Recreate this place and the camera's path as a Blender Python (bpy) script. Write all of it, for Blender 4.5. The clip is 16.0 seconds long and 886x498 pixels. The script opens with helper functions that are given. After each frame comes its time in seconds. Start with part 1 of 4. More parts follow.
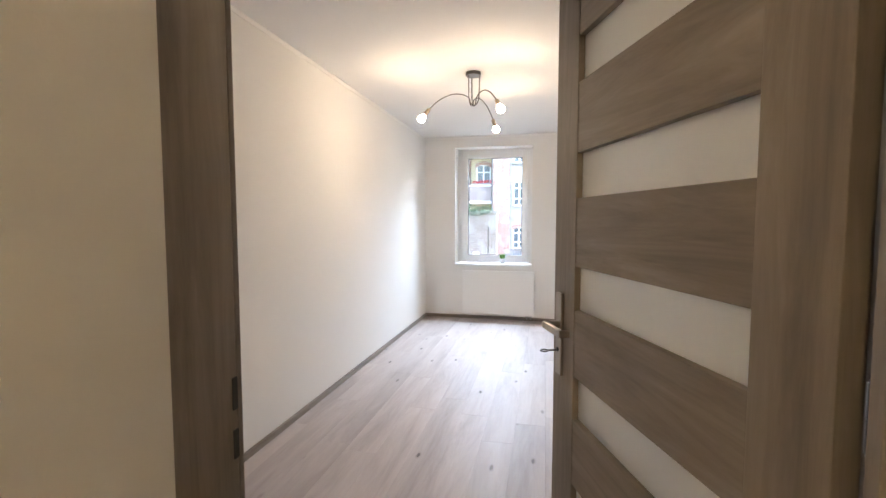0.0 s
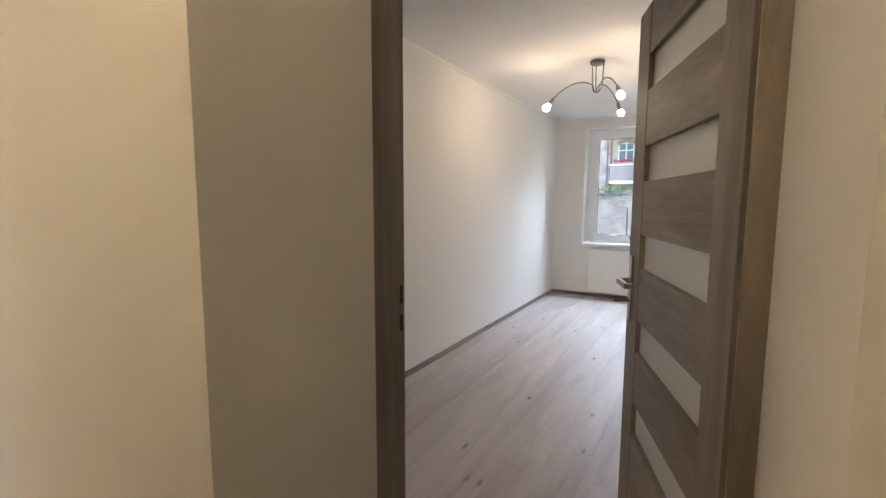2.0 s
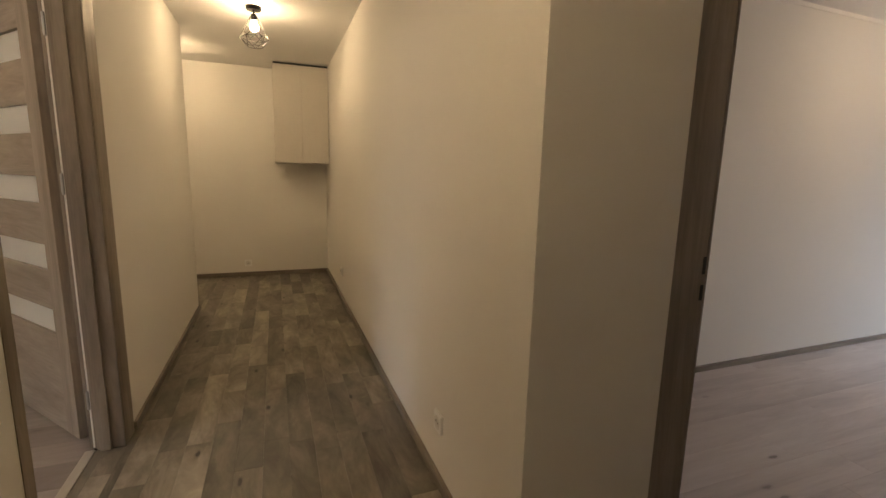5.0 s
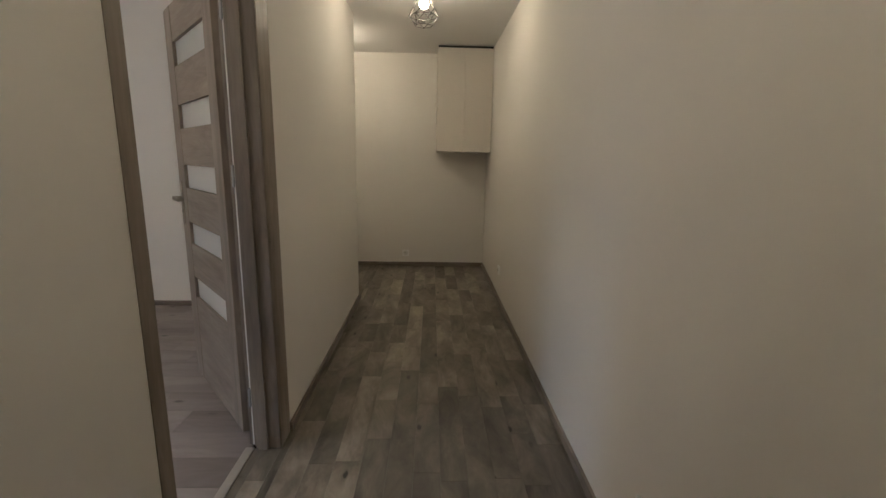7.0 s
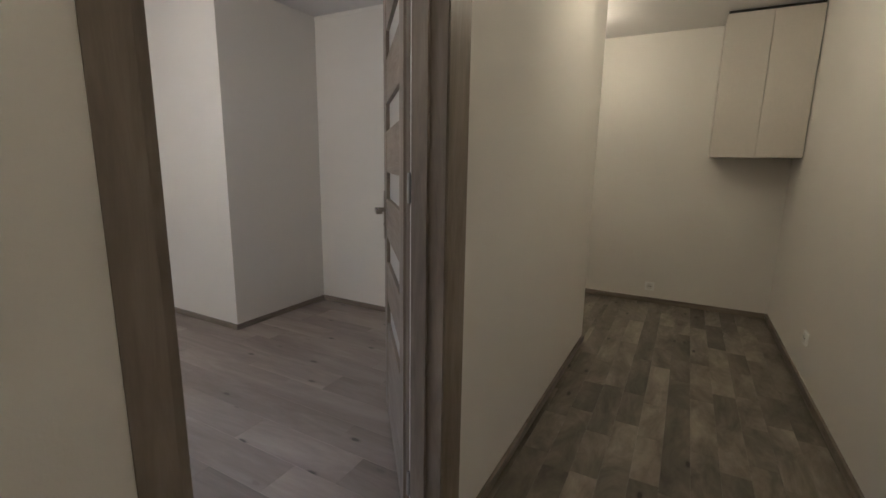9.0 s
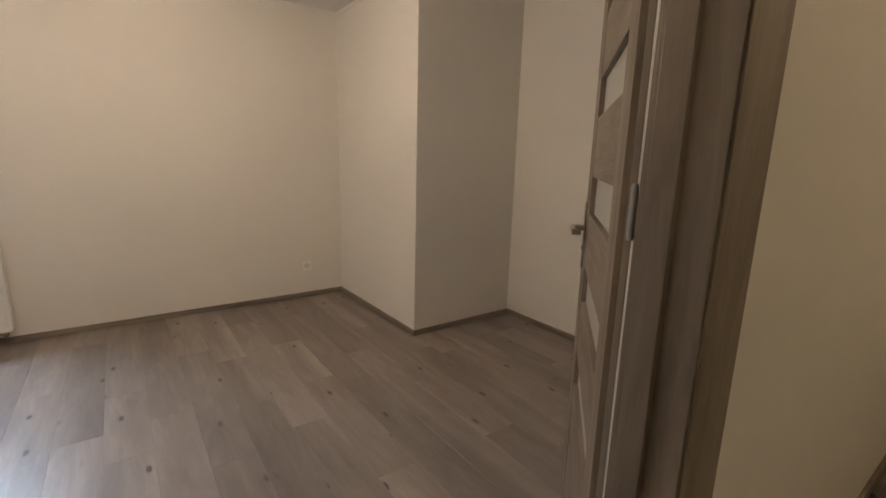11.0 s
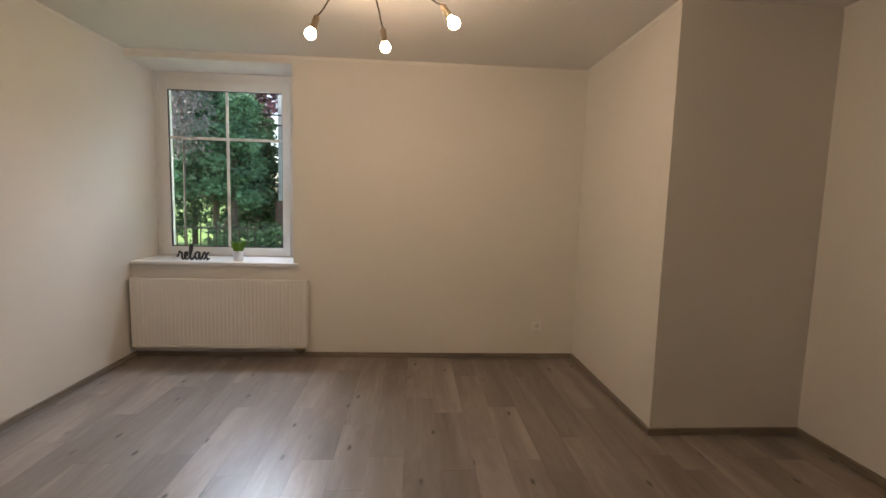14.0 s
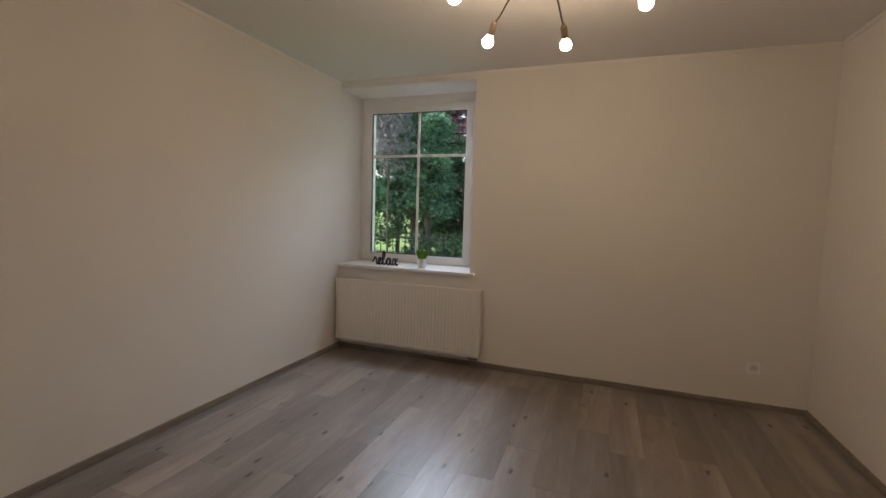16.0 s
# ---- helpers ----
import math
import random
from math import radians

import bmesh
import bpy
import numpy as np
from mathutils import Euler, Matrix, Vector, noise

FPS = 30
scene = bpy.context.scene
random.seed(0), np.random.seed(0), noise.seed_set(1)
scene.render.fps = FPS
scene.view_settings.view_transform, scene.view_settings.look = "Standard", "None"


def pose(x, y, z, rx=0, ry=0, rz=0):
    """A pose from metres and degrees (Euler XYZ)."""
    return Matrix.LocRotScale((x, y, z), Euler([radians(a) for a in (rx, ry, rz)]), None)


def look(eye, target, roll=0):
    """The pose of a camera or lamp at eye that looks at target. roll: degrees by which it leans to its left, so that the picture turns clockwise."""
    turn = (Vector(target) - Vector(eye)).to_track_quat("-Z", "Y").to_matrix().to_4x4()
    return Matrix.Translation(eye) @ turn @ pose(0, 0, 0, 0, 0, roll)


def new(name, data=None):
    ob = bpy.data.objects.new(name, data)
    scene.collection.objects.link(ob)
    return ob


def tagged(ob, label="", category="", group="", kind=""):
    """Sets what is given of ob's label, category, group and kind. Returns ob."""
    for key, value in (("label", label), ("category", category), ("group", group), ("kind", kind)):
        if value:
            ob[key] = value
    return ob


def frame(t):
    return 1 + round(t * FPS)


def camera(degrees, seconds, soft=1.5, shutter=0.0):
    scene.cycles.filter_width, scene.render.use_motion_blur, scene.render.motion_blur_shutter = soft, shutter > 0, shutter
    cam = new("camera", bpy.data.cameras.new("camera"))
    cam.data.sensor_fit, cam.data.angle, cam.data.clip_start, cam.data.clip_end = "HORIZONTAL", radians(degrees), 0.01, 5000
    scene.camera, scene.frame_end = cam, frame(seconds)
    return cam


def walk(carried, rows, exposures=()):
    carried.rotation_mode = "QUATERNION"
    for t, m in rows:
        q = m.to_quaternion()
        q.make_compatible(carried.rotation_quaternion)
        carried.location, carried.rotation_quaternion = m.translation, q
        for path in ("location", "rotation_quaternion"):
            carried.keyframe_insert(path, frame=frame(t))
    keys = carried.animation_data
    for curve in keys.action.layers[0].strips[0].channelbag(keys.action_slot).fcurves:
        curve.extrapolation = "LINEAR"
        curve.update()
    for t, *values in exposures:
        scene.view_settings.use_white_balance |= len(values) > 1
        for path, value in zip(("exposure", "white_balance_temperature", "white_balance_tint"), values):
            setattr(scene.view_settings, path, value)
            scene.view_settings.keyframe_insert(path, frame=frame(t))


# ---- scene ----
cam = camera(89.8, 16.0)
PATH = [
    (0, (0.175, 0.074, 1.37), (-0.272, 2.019, 1.241), -0.0),
    (0.5, (0.247, -0.065, 1.369), (-0.321, 1.847, 1.218), -0.2),
    (1, (0.307, -0.206, 1.364), (-0.342, 1.679, 1.196), -0.0),
    (1.5, (0.379, -0.322, 1.364), (-0.402, 1.509, 1.167), 0.0),
    (2, (0.446, -0.37, 1.36), (-0.558, 1.345, 1.145), 0.2),
    (2.5, (0.541, -0.397, 1.35), (-0.728, 1.13, 1.107), 1.1),
    (3, (0.623, -0.451, 1.355), (-0.852, 0.874, 1.089), 0.6),
    (3.5, (0.664, -0.485, 1.355), (-0.939, 0.676, 1.069), 0.7),
    (4, (0.671, -0.516, 1.362), (-1.036, 0.481, 1.06), 0.7),
    (4.5, (0.674, -0.535, 1.354), (-1.106, 0.323, 1.048), 1.1),
    (5, (0.658, -0.54, 1.342), (-1.187, 0.157, 1.008), 1.4),
    (7.5, (-0.033, -0.577, 1.346), (-1.983, -0.78, 0.953), 0.9),
    (8, (-0.237, -0.535, 1.355), (-2.134, -1.041, 0.971), 0.9),
    (8.5, (-0.441, -0.598, 1.342), (-2.265, -1.329, 0.968), 1.0),
    (9, (-0.598, -0.664, 1.331), (-2.325, -1.6, 0.956), 1.0),
    (9.5, (-0.792, -0.721, 1.331), (-2.303, -1.965, 0.923), 1.9),
    (12, (-1.147, -1.135, 1.354), (-2.092, -2.869, 1.035), 0.4),
    (12.5, (-1.209, -1.146, 1.376), (-1.934, -2.996, 1.146), 0.1),
    (13, (-1.252, -1.139, 1.384), (-1.745, -3.065, 1.172), 0.5),
    (13.5, (-1.296, -1.129, 1.388), (-1.585, -3.097, 1.177), 0.7),
    (14, (-1.303, -1.159, 1.395), (-1.434, -3.144, 1.192), 1.6),
    (14.5, (-1.323, -1.247, 1.399), (-1.259, -3.238, 1.218), 1.9),
    (15, (-1.328, -1.293, 1.396), (-1.054, -3.268, 1.245), 2.1),
    (15.5, (-1.359, -1.318, 1.392), (-0.848, -3.246, 1.24), 2.1),
    (16, (-1.364, -1.309, 1.373), (-0.685, -3.183, 1.208), 1.7),
]
EXPOSURES = [
    (0.0, 4.0, 6200, 13), (0.7, 3.72, 6200, 13), (2.5, 3.45, 6150, 13), (4.0, 3.05, 6250, 13), (5.0, 2.97, 6700, 15),
    (7.5, 2.55, 5050, 11), (9.7, 2.55, 5050, 11), (11.8, 2.50, 6900, 17),
    (12.5, 2.46, 6900, 17), (14.0, 2.15, 7000, 18), (15.5, 1.74, 6800, 18), (16.0, 1.68, 6750, 18),
]
walk(cam, [(t, look(eye, target, roll)) for t, eye, target, roll in PATH], EXPOSURES)

# ---- world and sun ----
world = bpy.data.worlds.new("overcast_sky")
scene.world = world
world.use_nodes = True
wn = world.node_tree
wn.nodes.clear()
sky = wn.nodes.new("ShaderNodeTexSky")
sky.sky_type = "NISHITA"
sky.sun_disc = False
sky.sun_elevation, sky.sun_rotation = radians(47), radians(82)
sky.air_density, sky.dust_density, sky.ozone_density = 1.0, 3.0, 1.0
wbg = wn.nodes.new("ShaderNodeBackground")
wbg.inputs["Strength"].default_value = 0.15
wout = wn.nodes.new("ShaderNodeOutputWorld")
wn.links.new(sky.outputs[0], wbg.inputs[0])
wn.links.new(wbg.outputs[0], wout.inputs[0])
sun = new("sun", bpy.data.lights.new("sun", "SUN"))
sun.data.energy, sun.data.angle, sun.data.color = 2.2, radians(14), (1.0, 0.96, 0.9)
sun.matrix_world = look((20, 2.8, 22), (0, 0, 0))
BULB_GLOW = 40.0
BULB_TINT = (1.0, 0.77, 0.52, 1)


def sky_fill_lamp(name, eye, target, wide, deep, watts):
    """Added lamp for soft cool sky light, unseen in a window opening's outer head."""
    d = bpy.data.lights.new(name, "AREA")
    d.spread = radians(92)
    d.shape, d.size, d.size_y, d.energy, d.color = "RECTANGLE", wide, deep, watts, (0.66, 0.82, 1.0)
    ob = new(name, d)
    ob.matrix_world = look(eye, target)
    return ob


# extra lamps above the panes, aimed at the floors, on top of the real sky
sky_fill_lamp("sky_fill_1", (-0.42, 6.56, 2.315), (-0.20, 4.1, 0.0), 0.7, 0.16, 3.9)
sky_fill_lamp("sky_fill_2", (0.30, -5.69, 2.455), (-0.45, -3.1, 0.0), 0.8, 0.16, 5.4)


# ---- materials ----
def material(name, base=(0.8, 0.8, 0.8), rough=0.5, metal=0.0):
    m = bpy.data.materials.new(name)
    m.use_nodes = True
    b = m.node_tree.nodes["Principled BSDF"]
    b.inputs["Base Color"].default_value = (*base, 1)
    b.inputs["Roughness"].default_value = rough
    b.inputs["Metallic"].default_value = metal
    return m, m.node_tree.nodes, m.node_tree.links, b


def ramp(nodes, stops):
    r = nodes.new("ShaderNodeValToRGB")
    while len(r.color_ramp.elements) < len(stops):
        r.color_ramp.elements.new(0.5)
    for e, (p, c) in zip(r.color_ramp.elements, stops):
        e.position = p
        e.color = (*c, 1)
    return r


def noise_tex(nodes, links, vec, scale, detail=4.0, rough=0.55, distortion=0.0):
    n = nodes.new("ShaderNodeTexNoise")
    n.inputs["Scale"].default_value = scale
    n.inputs["Detail"].default_value = detail
    n.inputs["Roughness"].default_value = rough
    n.inputs["Distortion"].default_value = distortion
    if vec is not None:
        links.new(vec, n.inputs["Vector"])
    return n


def bump(nodes, links, b, height, strength, distance):
    k = nodes.new("ShaderNodeBump")
    k.inputs["Strength"].default_value = strength
    k.inputs["Distance"].default_value = distance
    links.new(height, k.inputs["Height"])
    links.new(k.outputs[0], b.inputs["Normal"])


def coords(nodes, links, scale=(1, 1, 1), shift=False):
    tc = nodes.new("ShaderNodeTexCoord")
    mp = nodes.new("ShaderNodeMapping")
    mp.inputs["Scale"].default_value = scale
    if shift:
        oi = nodes.new("ShaderNodeObjectInfo")
        mul = nodes.new("ShaderNodeMath")
        mul.operation = "MULTIPLY"
        mul.inputs[1].default_value = 37.0
        links.new(oi.outputs["Random"], mul.inputs[0])
        add = nodes.new("ShaderNodeVectorMath")
        links.new(tc.outputs["Object"], add.inputs[0])
        links.new(mul.outputs[0], add.inputs[1])
        links.new(add.outputs[0], mp.inputs["Vector"])
        return mp.outputs[0], oi.outputs["Random"]
    links.new(tc.outputs["Object"], mp.inputs["Vector"])
    return mp.outputs[0], None


def paint(name, base, rough=0.75):
    m, n, l, b = material(name, base, rough)
    v, _ = coords(n, l)
    big = noise_tex(n, l, v, 1.3, 3)
    r = ramp(n, [(0.3, tuple(c * 0.977 for c in base)), (0.7, base)])
    l.new(big.outputs["Fac"], r.inputs["Fac"])
    l.new(r.outputs[0], b.inputs["Base Color"])
    fine = noise_tex(n, l, v, 240, 3)
    wide = noise_tex(n, l, v, 9, 3)
    mix = n.new("ShaderNodeMath")
    mix.operation = "MULTIPLY_ADD"
    mix.inputs[1].default_value = 5.0
    l.new(wide.outputs["Fac"], mix.inputs[0])
    l.new(fine.outputs["Fac"], mix.inputs[2])
    bump(n, l, b, mix.outputs[0], 0.22, 0.0012)
    return m


def wood(name, dark, mid, light, scale, rough=0.5, shift=False, vary=0.0, knots=False, relief=0.25, warp_by=0.9, fine_by=0.42, rare=0.6):
    """Grain runs along the axis with the smallest scale."""
    m, n, l, b = material(name, mid, rough)
    v, rnd = coords(n, l, scale, shift)
    warp = noise_tex(n, l, v, 0.9, 2)
    mixv = n.new("ShaderNodeVectorMath")
    mixv.operation = "MULTIPLY_ADD"
    mixv.inputs[1].default_value = (warp_by, warp_by, warp_by)
    l.new(warp.outputs["Color"], mixv.inputs[0])
    l.new(v, mixv.inputs[2])
    big = noise_tex(n, l, mixv.outputs[0], 1.6, 5, 0.6)
    fine = noise_tex(n, l, mixv.outputs[0], 11, 5, 0.65)
    f = n.new("ShaderNodeMath")
    f.operation = "MULTIPLY_ADD"
    f.inputs[1].default_value = fine_by
    f.use_clamp = True
    sub = n.new("ShaderNodeMath")
    sub.operation = "SUBTRACT"
    sub.inputs[1].default_value = 0.5
    l.new(fine.outputs["Fac"], sub.inputs[0])
    l.new(sub.outputs[0], f.inputs[0])
    l.new(big.outputs["Fac"], f.inputs[2])
    r = ramp(n, [(0.3, dark), (0.5, mid), (0.72, light)])
    l.new(f.outputs[0], r.inputs["Fac"])
    out = r.outputs[0]
    if rnd is not None and vary:
        hv = n.new("ShaderNodeHueSaturation")
        mr = n.new("ShaderNodeMapRange")
        mr.inputs["To Min"].default_value = 1 - vary
        mr.inputs["To Max"].default_value = 1 + vary * 0.7
        l.new(rnd, mr.inputs["Value"])
        l.new(mr.outputs[0], hv.inputs["Value"])
        l.new(out, hv.inputs["Color"])
        out = hv.outputs[0]
    if knots:
        tc = n.new("ShaderNodeMapping")
        tc.inputs["Scale"].default_value = (2.2, 5.6, 1)
        src = n.new("ShaderNodeVectorMath")
        src.operation = "DIVIDE"
        src.inputs[1].default_value = scale
        l.new(v, src.inputs[0])
        l.new(src.outputs[0], tc.inputs["Vector"])
        vo = n.new("ShaderNodeTexVoronoi")
        vo.voronoi_dimensions = "2D"
        vo.inputs["Scale"].default_value = 1.0
        l.new(tc.outputs[0], vo.inputs["Vector"])
        jit = noise_tex(n, l, tc.outputs[0], 14, 3)
        s2 = n.new("ShaderNodeMath")
        s2.operation = "MULTIPLY_ADD"
        s2.inputs[1].default_value = 0.07
        l.new(jit.outputs["Fac"], s2.inputs[0])
        l.new(vo.outputs["Distance"], s2.inputs[2])
        kr = ramp(n, [(0.078, (1, 1, 1)), (0.092, (0.35, 0.35, 0.35)), (0.135, (0, 0, 0))])
        l.new(s2.outputs[0], kr.inputs["Fac"])
        few = n.new("ShaderNodeSeparateColor")
        l.new(vo.outputs["Color"], few.inputs[0])
        pick = n.new("ShaderNodeMapRange")
        pick.inputs["From Min"].default_value = rare
        pick.inputs["From Max"].default_value = rare + 0.2
        l.new(few.outputs[0], pick.inputs["Value"])
        both = n.new("ShaderNodeMath")
        both.operation = "MULTIPLY"
        l.new(kr.outputs[0], both.inputs[0])
        l.new(pick.outputs[0], both.inputs[1])
        mx = n.new("ShaderNodeMixRGB")
        l.new(both.outputs[0], mx.inputs["Fac"])
        l.new(out, mx.inputs["Color1"])
        mx.inputs["Color2"].default_value = (*[c * 0.32 for c in dark], 1)
        out = mx.outputs[0]
    l.new(out, b.inputs["Base Color"])
    rr = n.new("ShaderNodeMapRange")
    rr.inputs["To Min"].default_value = rough + 0.08
    rr.inputs["To Max"].default_value = rough - 0.08
    l.new(fine.outputs["Fac"], rr.inputs["Value"])
    l.new(rr.outputs[0], b.inputs["Roughness"])
    bump(n, l, b, fine.outputs["Fac"], relief, 0.0008)
    return m


WALL = paint("warm_white_wall_paint", (0.80, 0.775, 0.73))
CEIL = paint("white_ceiling_paint", (0.80, 0.79, 0.775))
TRIMW = paint("white_cornice_paint", (0.84, 0.82, 0.78))
D_DARK, D_MID, D_LIGHT = (0.165, 0.135, 0.105), (0.236, 0.196, 0.155), (0.315, 0.266, 0.216)
WOOD_V = wood("grey_oak_upright", D_DARK, D_MID, D_LIGHT, (7, 7, 0.8), 0.45, warp_by=1.1, fine_by=0.34)
WOOD_H = wood("grey_oak_level", D_DARK, D_MID, D_LIGHT, (0.8, 7, 7), 0.45, warp_by=1.1, fine_by=0.34)
FLOOR_A = wood("pale_oak_laminate", (0.37, 0.31, 0.28), (0.46, 0.395, 0.362), (0.53, 0.468, 0.435), (0.5, 3.6, 3.6), 0.5, True, 0.07, True, 0.05, 0.9, 0.26, 0.74)
FLOOR_B = wood("grey_oak_laminate", (0.178, 0.148, 0.130), (0.246, 0.207, 0.184), (0.345, 0.299, 0.269), (0.5, 3.4, 3.4), 0.35, True, 0.26, True, 0.015, 0.9, 0.27, 0.45)
for fm in (FLOOR_B,):
    fm.node_tree.nodes["Principled BSDF"].inputs["Specular IOR Level"].default_value = 0.85
FLOOR_H = wood("rustic_oak_laminate", (0.078, 0.070, 0.056), (0.182, 0.161, 0.128), (0.335, 0.295, 0.236), (1.3, 3.2, 3.2), 0.36, True, 0.42, True, 0.06, 1.0, 0.26, 0.6)
SKIRT = wood("grey_oak_skirting", (0.15, 0.125, 0.10), (0.23, 0.195, 0.16), (0.30, 0.262, 0.22), (1.0, 1.0, 14), 0.45)
SUBFLOOR = material("dark_joint", (0.03, 0.026, 0.022), 0.9)[0]


def plain(name, base, rough, metal=0.0, grain=0.0, scale=60):
    m, n, l, b = material(name, base, rough, metal)
    v, _ = coords(n, l)
    t = noise_tex(n, l, v, scale, 3)
    r = n.new("ShaderNodeMapRange")
    r.inputs["To Min"].default_value = max(0.02, rough - 0.07)
    r.inputs["To Max"].default_value = min(1, rough + 0.07)
    l.new(t.outputs["Fac"], r.inputs["Value"])
    l.new(r.outputs[0], b.inputs["Roughness"])
    if grain:
        cr = ramp(n, [(0.3, tuple(c * (1 - grain) for c in base)), (0.7, tuple(min(1, c * (1 + grain)) for c in base))])
        l.new(t.outputs["Fac"], cr.inputs["Fac"])
        l.new(cr.outputs[0], b.inputs["Base Color"])
    return m


PVC = plain("white_window_plastic", (0.82, 0.82, 0.81), 0.3)
ENAMEL = plain("white_radiator_enamel", (0.80, 0.78, 0.74), 0.32)
CABINET = plain("beige_white_cabinet_front", (0.66, 0.62, 0.56), 0.45, 0, 0.02)
NICKEL = plain("satin_nickel", (0.40, 0.36, 0.31), 0.36, 1.0)
STEEL = plain("zinc_plated_steel", (0.42, 0.42, 0.41), 0.42, 1.0)
BLACKM = plain("black_painted_metal", (0.018, 0.017, 0.016), 0.4, 0.3)
DARKM = plain("brushed_dark_nickel", (0.16, 0.145, 0.13), 0.35, 1.0)
BRONZE = plain("brushed_bronze_socket", (0.42, 0.33, 0.24), 0.35, 1.0)
BLACKP = plain("black_lacquered_wood", (0.02, 0.02, 0.022), 0.35)
PLASTIC = plain("white_switch_plastic", (0.88, 0.88, 0.86), 0.35)
INSERT = plain("grey_white_socket_well", (0.74, 0.73, 0.70), 0.4)
# near-black colour that paints the shade inside holes and gaps
HOLE_SHADE = plain("painted_hole_shade", (0.03, 0.03, 0.03), 0.7)
SILVER = plain("silvered_ceramic", (0.70, 0.71, 0.72), 0.3, 0.6)
GASKET = plain("grey_rubber_gasket", (0.05, 0.05, 0.055), 0.6)
STRIP = plain("pale_metal_strip", (0.60, 0.56, 0.50), 0.35, 0.6)

FROST, n_, l_, b_ = material("frosted_satin_glass", (0.92, 0.92, 0.89), 0.6)
b_.inputs["Transmission Weight"].default_value = 0.75
b_.inputs["IOR"].default_value = 1.45

GLASS, n_, l_, b_ = material("window_glass", (1, 1, 1), 0.0)
n_.remove(b_)
tr_, gl_, mx_, lw_ = n_.new("ShaderNodeBsdfTransparent"), n_.new("ShaderNodeBsdfGlossy"), n_.new("ShaderNodeMixShader"), n_.new("ShaderNodeFresnel")
tr_.inputs["Color"].default_value = (0.93, 0.95, 0.94, 1)
gl_.inputs["Roughness"].default_value = 0.01
lw_.inputs["IOR"].default_value = 1.35
l_.new(lw_.outputs[0], mx_.inputs[0])
l_.new(tr_.outputs[0], mx_.inputs[1])
l_.new(gl_.outputs[0], mx_.inputs[2])
l_.new(mx_.outputs[0], n_["Material Output"].inputs[0])

BULB, n_, l_, b_ = material("glowing_bulb", (1, 0.9, 0.75), 0.3)
b_.inputs["Emission Color"].default_value = BULB_TINT
b_.inputs["Emission Strength"].default_value = BULB_GLOW
BULB_DIM, n_, l_, b_ = material("glowing_weaker_bulb", (1, 0.9, 0.75), 0.3)
b_.inputs["Emission Color"].default_value = BULB_TINT
b_.inputs["Emission Strength"].default_value = BULB_GLOW * 0.45


BULB_HALL, n_, l_, b_ = material("glowing_yellowish_bulb", (1, 0.85, 0.6), 0.3)
b_.inputs["Emission Color"].default_value = (1.0, 0.75, 0.43, 1)
b_.inputs["Emission Strength"].default_value = BULB_GLOW


# ---- mesh helpers ----
def box(bm, x0, x1, y0, y1, z0, z1, bevel=0.0, m=None):
    r = bmesh.ops.create_cube(bm, size=1.0)
    vs = r["verts"]
    for v in vs:
        v.co = Vector(((x0 + x1) / 2 + v.co.x * (x1 - x0), (y0 + y1) / 2 + v.co.y * (y1 - y0), (z0 + z1) / 2 + v.co.z * (z1 - z0)))
    if bevel:
        es = list({e for v in vs for e in v.link_edges})
        g = bmesh.ops.bevel(bm, geom=es, offset=bevel, segments=2, affect="EDGES", profile=0.6)
        vs = list({v for f in g["faces"] for v in f.verts} | {v for v in vs if v.is_valid})
    if m is not None:
        bmesh.ops.transform(bm, matrix=m, verts=vs)
    return bm


def tube(bm, pts, r, seg=8, r1=None, cap=True):
    """A round bar through the points, tapering to r1."""
    pts = [Vector(p) for p in pts]
    rings = []
    up = Vector((0.31, 0.17, 0.93))
    for i, p in enumerate(pts):
        d = (pts[min(i + 1, len(pts) - 1)] - pts[max(i - 1, 0)]).normalized()
        a = d.cross(up)
        if a.length < 0.05:
            a = d.cross(Vector((1, 0, 0)))
        a.normalize()
        c = d.cross(a)
        rad = r if r1 is None else r + (r1 - r) * i / (len(pts) - 1)
        rings.append([bm.verts.new(p + a * rad * math.cos(2 * math.pi * k / seg) + c * rad * math.sin(2 * math.pi * k / seg)) for k in range(seg)])
    for q, s in zip(rings, rings[1:]):
        for k in range(seg):
            bm.faces.new((q[k], q[(k + 1) % seg], s[(k + 1) % seg], s[k]))
    if cap:
        bm.faces.new(rings[0])
        bm.faces.new(rings[-1][::-1])
    return bm


def lathe(bm, profile, seg=20, m=None):
    """Turns (radius, height) pairs round z; a radius of 0 closes the end."""
    rings = []
    for rad, z in profile:
        if rad <= 1e-6:
            rings.append([bm.verts.new((0, 0, z))])
        else:
            rings.append([bm.verts.new((rad * math.cos(2 * math.pi * k / seg), rad * math.sin(2 * math.pi * k / seg), z)) for k in range(seg)])
    made = [v for g in rings for v in g]
    for q, s in zip(rings, rings[1:]):
        for k in range(seg):
            j = (k + 1) % seg
            if len(q) == 1 and len(s) > 1:
                bm.faces.new((q[0], s[j], s[k]))
            elif len(s) == 1 and len(q) > 1:
                bm.faces.new((q[k], q[j], s[0]))
            elif len(q) > 1:
                bm.faces.new((q[k], q[j], s[j], s[k]))
    if m is not None:
        bmesh.ops.transform(bm, matrix=m, verts=made)
    return bm


def mesh_of(name, bm, mat, smooth=False):
    bmesh.ops.recalc_face_normals(bm, faces=bm.faces)
    me = bpy.data.meshes.new(name)
    bm.to_mesh(me)
    bm.free()
    me.materials.append(mat)
    if smooth:
        for p in me.polygons:
            p.use_smooth = True
        me.set_sharp_from_angle(angle=radians(40))
    return me


